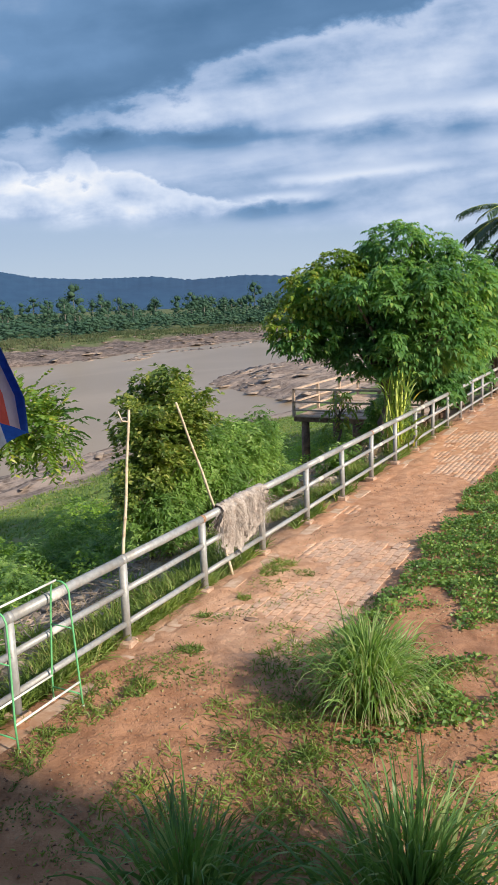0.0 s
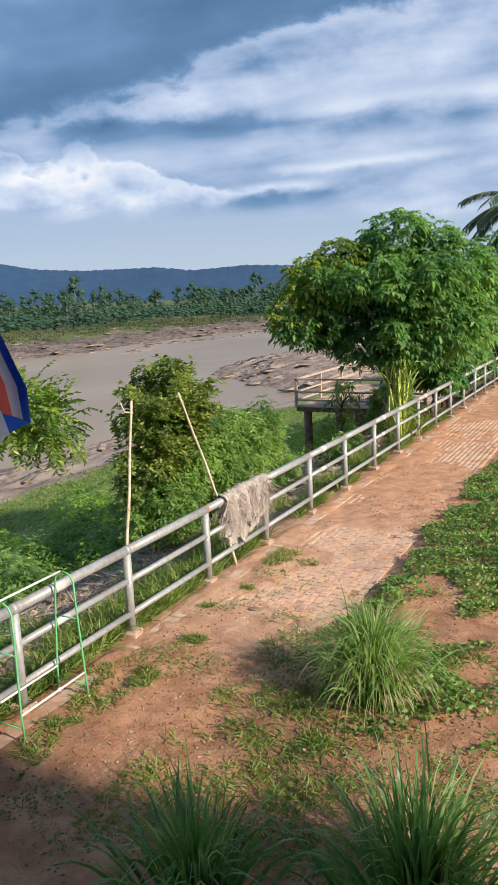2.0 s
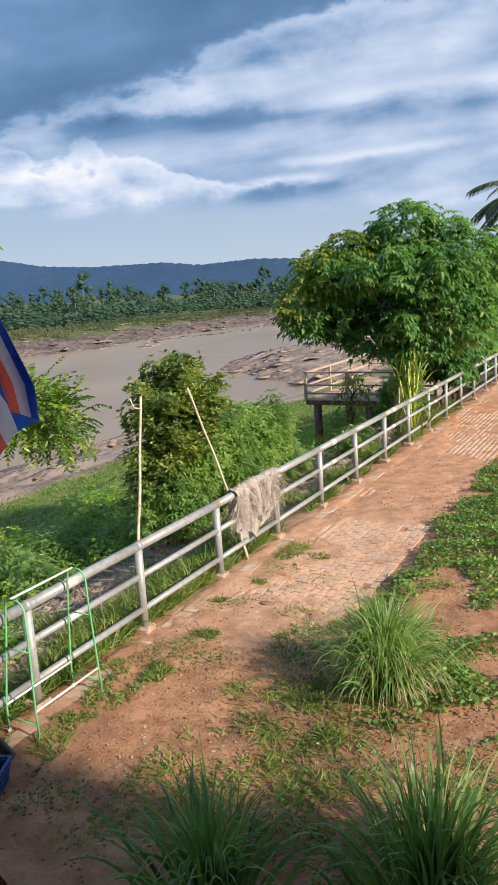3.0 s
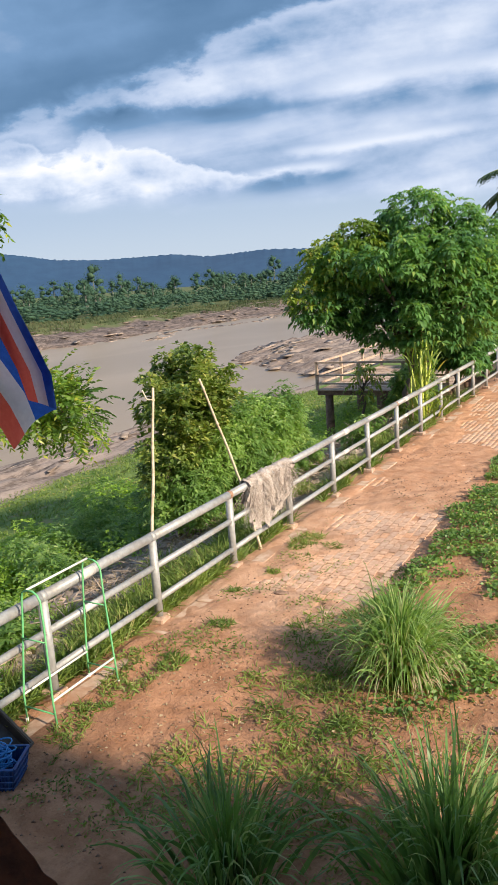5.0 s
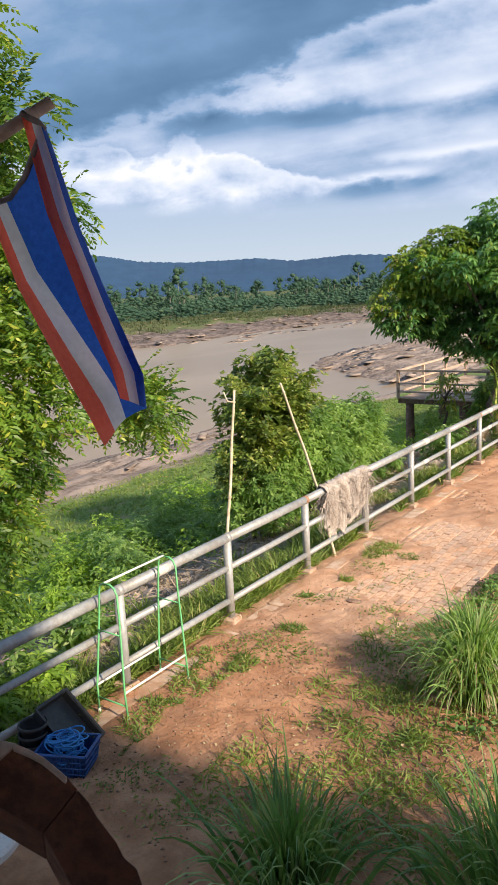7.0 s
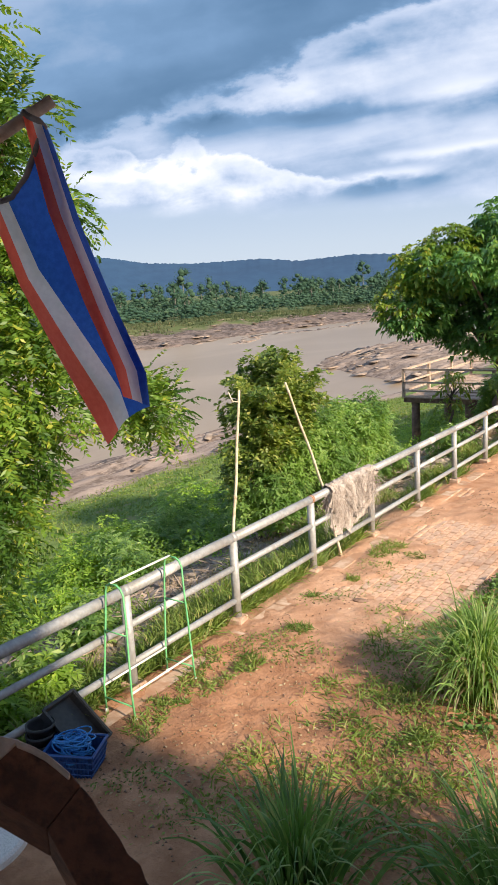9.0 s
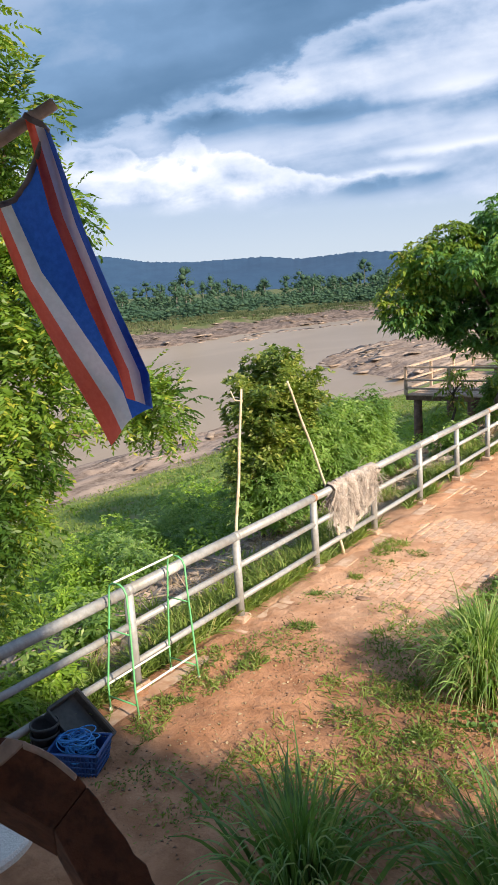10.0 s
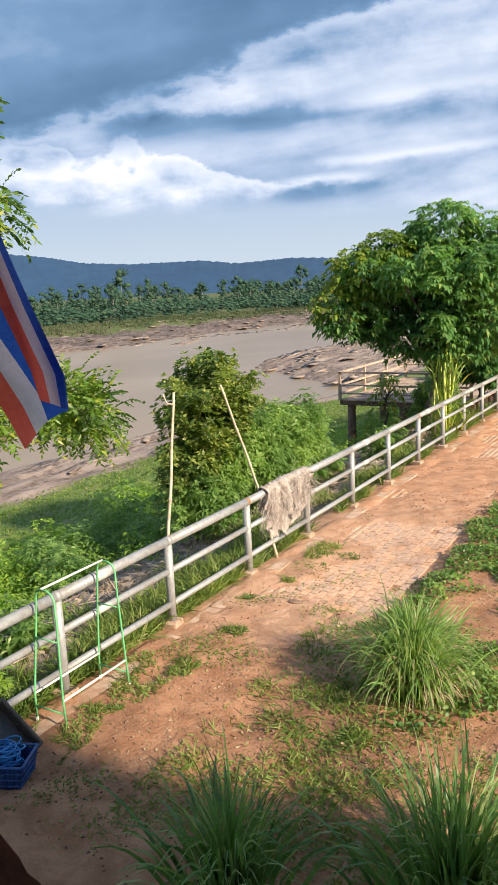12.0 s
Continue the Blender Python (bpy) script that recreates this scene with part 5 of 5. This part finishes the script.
    T = (np.arange(len(P))[:, None, None] * 4 + np.array([(0, 1, 3), (1, 2, 3), (2, 0, 3), (0, 2, 1)])[None]).reshape(-1, 3)
    stuff("soil_crumbs", V, T, M_STONE, "small clods and pebbles on the soil", "pebbles")
    # long grass just past the railing
    P = spread_points(24000, -2.0, -0.08, 2.0, 24.0, lambda x, y, r: hill_noise(x, y, 0.6, 59) > np.where(x > -1.15, np.where(y > 11, 0.1, -0.5), 0.85), 64)
    n = len(P)
    V, T = blades(P, up_way(n, 0.55), rng.uniform(0.16, 0.50, n), 0.020, 1.0, 3)
    stuff("bank_grass", V, T, F_GRASS, "rank grass just beyond the railing", "grass")
    P = spread_points(5200, -3.4, -0.1, 3.0, 26.0, lambda x, y, r: hill_noise(x, y, 0.5, 60) > 0.45, 65)
    n = len(P)
    V, T = blades(P, up_way(n, 0.4), rng.uniform(0.15, 0.45, n), 0.010, 0.8, 3)
    stuff("dead_grass", V, T, F_DRY, "dry straw by the railing", "grass")
    # bright herbs lower down the bank
    P = spread_points(48000, -10.5, -2.6, 3.0, 34.0, lambda x, y, r: hill_noise(x, y, 0.9, 66) > np.where(x > -3.9, 0.7, -0.7), 67)
    n = len(P)
    P[:, 2] += rng.uniform(0.0, 0.6, n) * np.clip(0.6 + hill_noise(P[:, 0], P[:, 1], 0.7, 68), 0.15, 1.5)
    V, T = leaves(P, np.concatenate([rng.normal(0, 1, (n, 2)), rng.uniform(0.0, 1.0, (n, 1))], 1), rng.uniform(0.10, 0.22, n), 0.055, 0.5)
    stuff("bank_herbs", V, T, F_HERB, "bright green herbs on the river bank", "herbs")
    # short turf on the flat by the river
    P = spread_points(30000, -25.5, -8.0, 8.0, 62.0, lambda x, y, r: hill_noise(x, y, 2.2, 69) > -0.8, 70)
    n = len(P)
    V, T = blades(P, up_way(n, 0.6), rng.uniform(0.10, 0.28, n), 0.05, 0.8, 2)
    stuff("meadow_grass", V, T, F_GRASS, "short green grass on the river flat", "grass")
    # brushwood and clods along the top of the bank
    r = np.random.default_rng(71)
    pieces = []
    for _ in range(900):
        x, y = r.uniform(-4.0, -1.3), r.uniform(3.5, 24)
        z = float(land(x, y))
        a, L = r.uniform(0, 6.28), r.uniform(0.15, 0.7)
        d = Vector((math.cos(a) * L, math.sin(a) * L, r.normal(0, 0.1)))
        p = Vector((x, y, z + r.uniform(0.02, 0.14)))
        pieces.append(tube([p, p + d * 0.5 + Vector((0, 0, r.normal(0, 0.04))), p + d], [r.uniform(0.008, 0.022), 0.012, 0.005], 5))
    for _ in range(800):
        x, y = r.uniform(-4.0, -1.2), r.uniform(3.5, 24)
        s = r.uniform(0.05, 0.22)
        bm = bmesh.new()
        bmesh.ops.create_icosphere(bm, subdivisions=1, radius=s)
        at = Vector((x, y, float(land(x, y))))
        vs = [Vector((v.co.x * r.uniform(0.8, 1.4), v.co.y * r.uniform(0.8, 1.4), v.co.z * r.uniform(0.4, 0.8))) + at for v in bm.verts]
        fs = [tuple(v.index for v in f.verts) for f in bm.faces]
        bm.free()
        pieces.append((vs, fs))
    V, F = joined(pieces)
    ob = link_mesh("brushwood", V, F, M_DEBRIS)
    tagged(ob, "brown brushwood and clods heaped along the bank", "brushwood", kind="stuff")


low_cover()


def stone(x, y, s, seed):
    r = np.random.default_rng(seed)
    bm = bmesh.new()
    bmesh.ops.create_icosphere(bm, subdivisions=2, radius=1.0)
    for v in bm.verts:
        v.co = Vector((v.co.x * s[0], v.co.y * s[1], v.co.z * s[2])) * (1 + r.normal(0, 0.07))
    me = bpy.data.meshes.new("stone")
    bm.to_mesh(me)
    bm.free()
    me.materials.append(M_STONE)
    ob = new("stone", me)
    ob.location = (x, y, float(land(x, y)) + s[2] * 0.3)
    tagged(ob, "flat brown stone lying on the path", "stone")


stone(1.05, 8.25, (0.11, 0.07, 0.03), 1)
stone(2.28, 7.95, (0.035, 0.03, 0.02), 2)


def rock_shelves():
    """Loose slabs along both shores."""
    r = np.random.default_rng(81)
    box = np.array([(x, y, z) for x in (-1, 1) for y in (-1, 1) for z in (-1, 1)], float)
    tri = np.array([(0, 1, 3), (0, 3, 2), (4, 6, 7), (4, 7, 5), (0, 4, 5), (0, 5, 1), (2, 3, 7), (2, 7, 6), (0, 2, 6), (0, 6, 4), (1, 5, 7), (1, 7, 3)])
    def slabs(n, place, size, name, label):
        VV = []
        for _ in range(n):
            x, y = place()
            s = size * r.uniform(0.4, 1.3)
            b = box * np.array((s * r.uniform(0.4, 0.9), s * r.uniform(1.2, 4.0), s * r.uniform(0.03, 0.09))) * r.uniform(0.7, 1.2, (8, 3))
            a = r.normal(0.25, 0.15)
            R = np.array([[math.cos(a), -math.sin(a), 0], [math.sin(a), math.cos(a), 0], [r.normal(0, 0.02), r.normal(0, 0.02), 1]])
            VV.append((b @ R.T + np.array((x, y, max(float(land(x, y)) - 0.03 * s, WATER - 0.02))), tri))
        V, T = stacked(*VV)
        stuff(name, V, T, M_ROCK, label, "rocks")
    def near():
        y = r.uniform(12, 64)
        return r.uniform(float(near_shore(y)) - 0.3, -25.5), y
    def spit():
        y = r.uniform(77, 150)
        s = float(near_shore(y))
        return s + abs(r.normal(0, 9)), y
    def far():
        y = r.uniform(70, 300)
        return float(far_shore(y)) - r.uniform(-1, 27), y
    slabs(80, near, 0.32, "shore_rocks", "pale layered rock slabs at the water's edge")
    slabs(120, spit, 0.8, "spit_rocks", "pale layered rock slabs on a spit in the river")
    def shallows():
        y = r.uniform(135, 215)
        return float(far_shore(y)) + 5 + 7 * abs(math.sin(y * 0.06)) + r.normal(0, 1.0), y
    slabs(90, shallows, 0.9, "river_ledges", "dark wet rock ledges breaking the river surface")
    slabs(260, far, 0.8, "far_rocks", "brown rock ledges along the far shore")


rock_shelves()


def far_woods():
    """Scrub, reeds and tall trees beyond the far shore."""
    r = np.random.default_rng(91)
    bm = bmesh.new()
    bmesh.ops.create_icosphere(bm, subdivisions=1, radius=1.0)
    ball = np.array([v.co for v in bm.verts])
    faces = np.array([[v.index for v in f.verts] for f in bm.faces])
    bm.free()

    def crown(x, y, w, h, lobes, low, high, leaf, per):
        """Uneven leafy masses between two shares of the height, with loose sprays round them."""
        g = float(land(x, y))
        for _ in range(lobes):
            s = r.uniform(low, high)
            reach = w * (0.42 if high < 0.95 else 0.45 * math.sin(math.pi * min(0.95, 0.25 + 0.7 * (s - low) / (high - low))))
            c = np.array((x + r.normal(0, reach * 0.6), y + r.normal(0, reach * 0.6), g + h * s))
            rad = np.array((w * r.uniform(0.14, 0.28), w * r.uniform(0.14, 0.28), h * r.uniform(0.06, 0.12) + 0.25))
            solid.append((c + ball * rad * 0.62 * r.uniform(0.75, 1.2, (len(ball), 1)), faces))
            d = unit(r.normal(0, 1, (per, 3)))
            P.append(c + d * rad * r.uniform(0.8, 1.15, (per, 1)))
            out.append(d + np.array((0, 0, 0.3)))
            size.append(np.full(per, leaf))

    def finish(name, label, category):
        V, T = kites(np.concatenate(P), np.concatenate(out) + rng.normal(0, 0.6, (sum(len(p) for p in P), 3)), np.concatenate(size) * rng.uniform(0.6, 1.3, sum(len(p) for p in P)), np.concatenate(size) * 0.7)
        stuff(name, *stacked((V, T), *solid), F_FAR, label, category)

    P, out, size, solid = [], [], [], []
    for _ in range(1150):
        y = r.uniform(60, 560)
        x = float(far_shore(y)) - 33 - abs(r.normal(0, 1)) * 60
        crown(x, y, r.uniform(5, 9), r.uniform(2.8, 6.0), 5, 0.08, 0.9, 0.36, 26)
    finish("far_scrub", "dense green scrub along the far shore", "scrub")

    P, out, size, solid = [], [], [], []
    trunks = []
    spots = [(-192, 235, 17.0, 10), (-205, 210, 11.5, 9), (-178, 300, 15.5, 9), (-170, 345, 17.5, 10), (-160, 380, 16.5, 10), (-200, 262, 13, 7), (-215, 190, 12.5, 9)]
    for _ in range(90):
        y = r.uniform(70, 560)
        spots.append((float(far_shore(y)) - 55 - abs(r.normal(0, 1)) * 55, y, r.uniform(8.0, 13.0), r.uniform(5, 8.5)))
    for x, y, h, w in spots:
        crown(x, y, w, h, int(11 + w), 0.34 if h > 10 else 0.2, 0.97, 0.38, 46)
        g = float(land(x, y))
        trunks.append(tube([(x, y, g - 0.3), (x + r.normal(0, 0.2), y, g + h * 0.45), (x + r.normal(0, 0.5), y, g + h * 0.85)], [0.35, 0.26, 0.10], 6))
    finish("far_trees", "scattered tall trees rising over the far scrub", "trees")
    ob = link_mesh("far_trunks", *joined(trunks), M_FARBARK)
    tagged(ob, "pale slender trunks of the far trees", "trunks", kind="stuff")

    # rank olive grass between the ledges and the scrub
    n = 30000
    y = r.uniform(60, 420, n)
    x = far_shore(y) - 17 - 19 * r.random(n) ** 0.8 + 5 * hill_noise(y * 0 + 3, y, 14.0, 92)
    base = np.stack([x, y, land(x, y) - 0.05], 1)
    V, T = blades(base, up_way(n, 0.35), r.uniform(0.5, 1.3, n), 0.22, 0.6, 2)
    stuff("far_reeds", V, T, F_REED, "olive-brown rank grass above the far ledges", "grass")


far_woods()
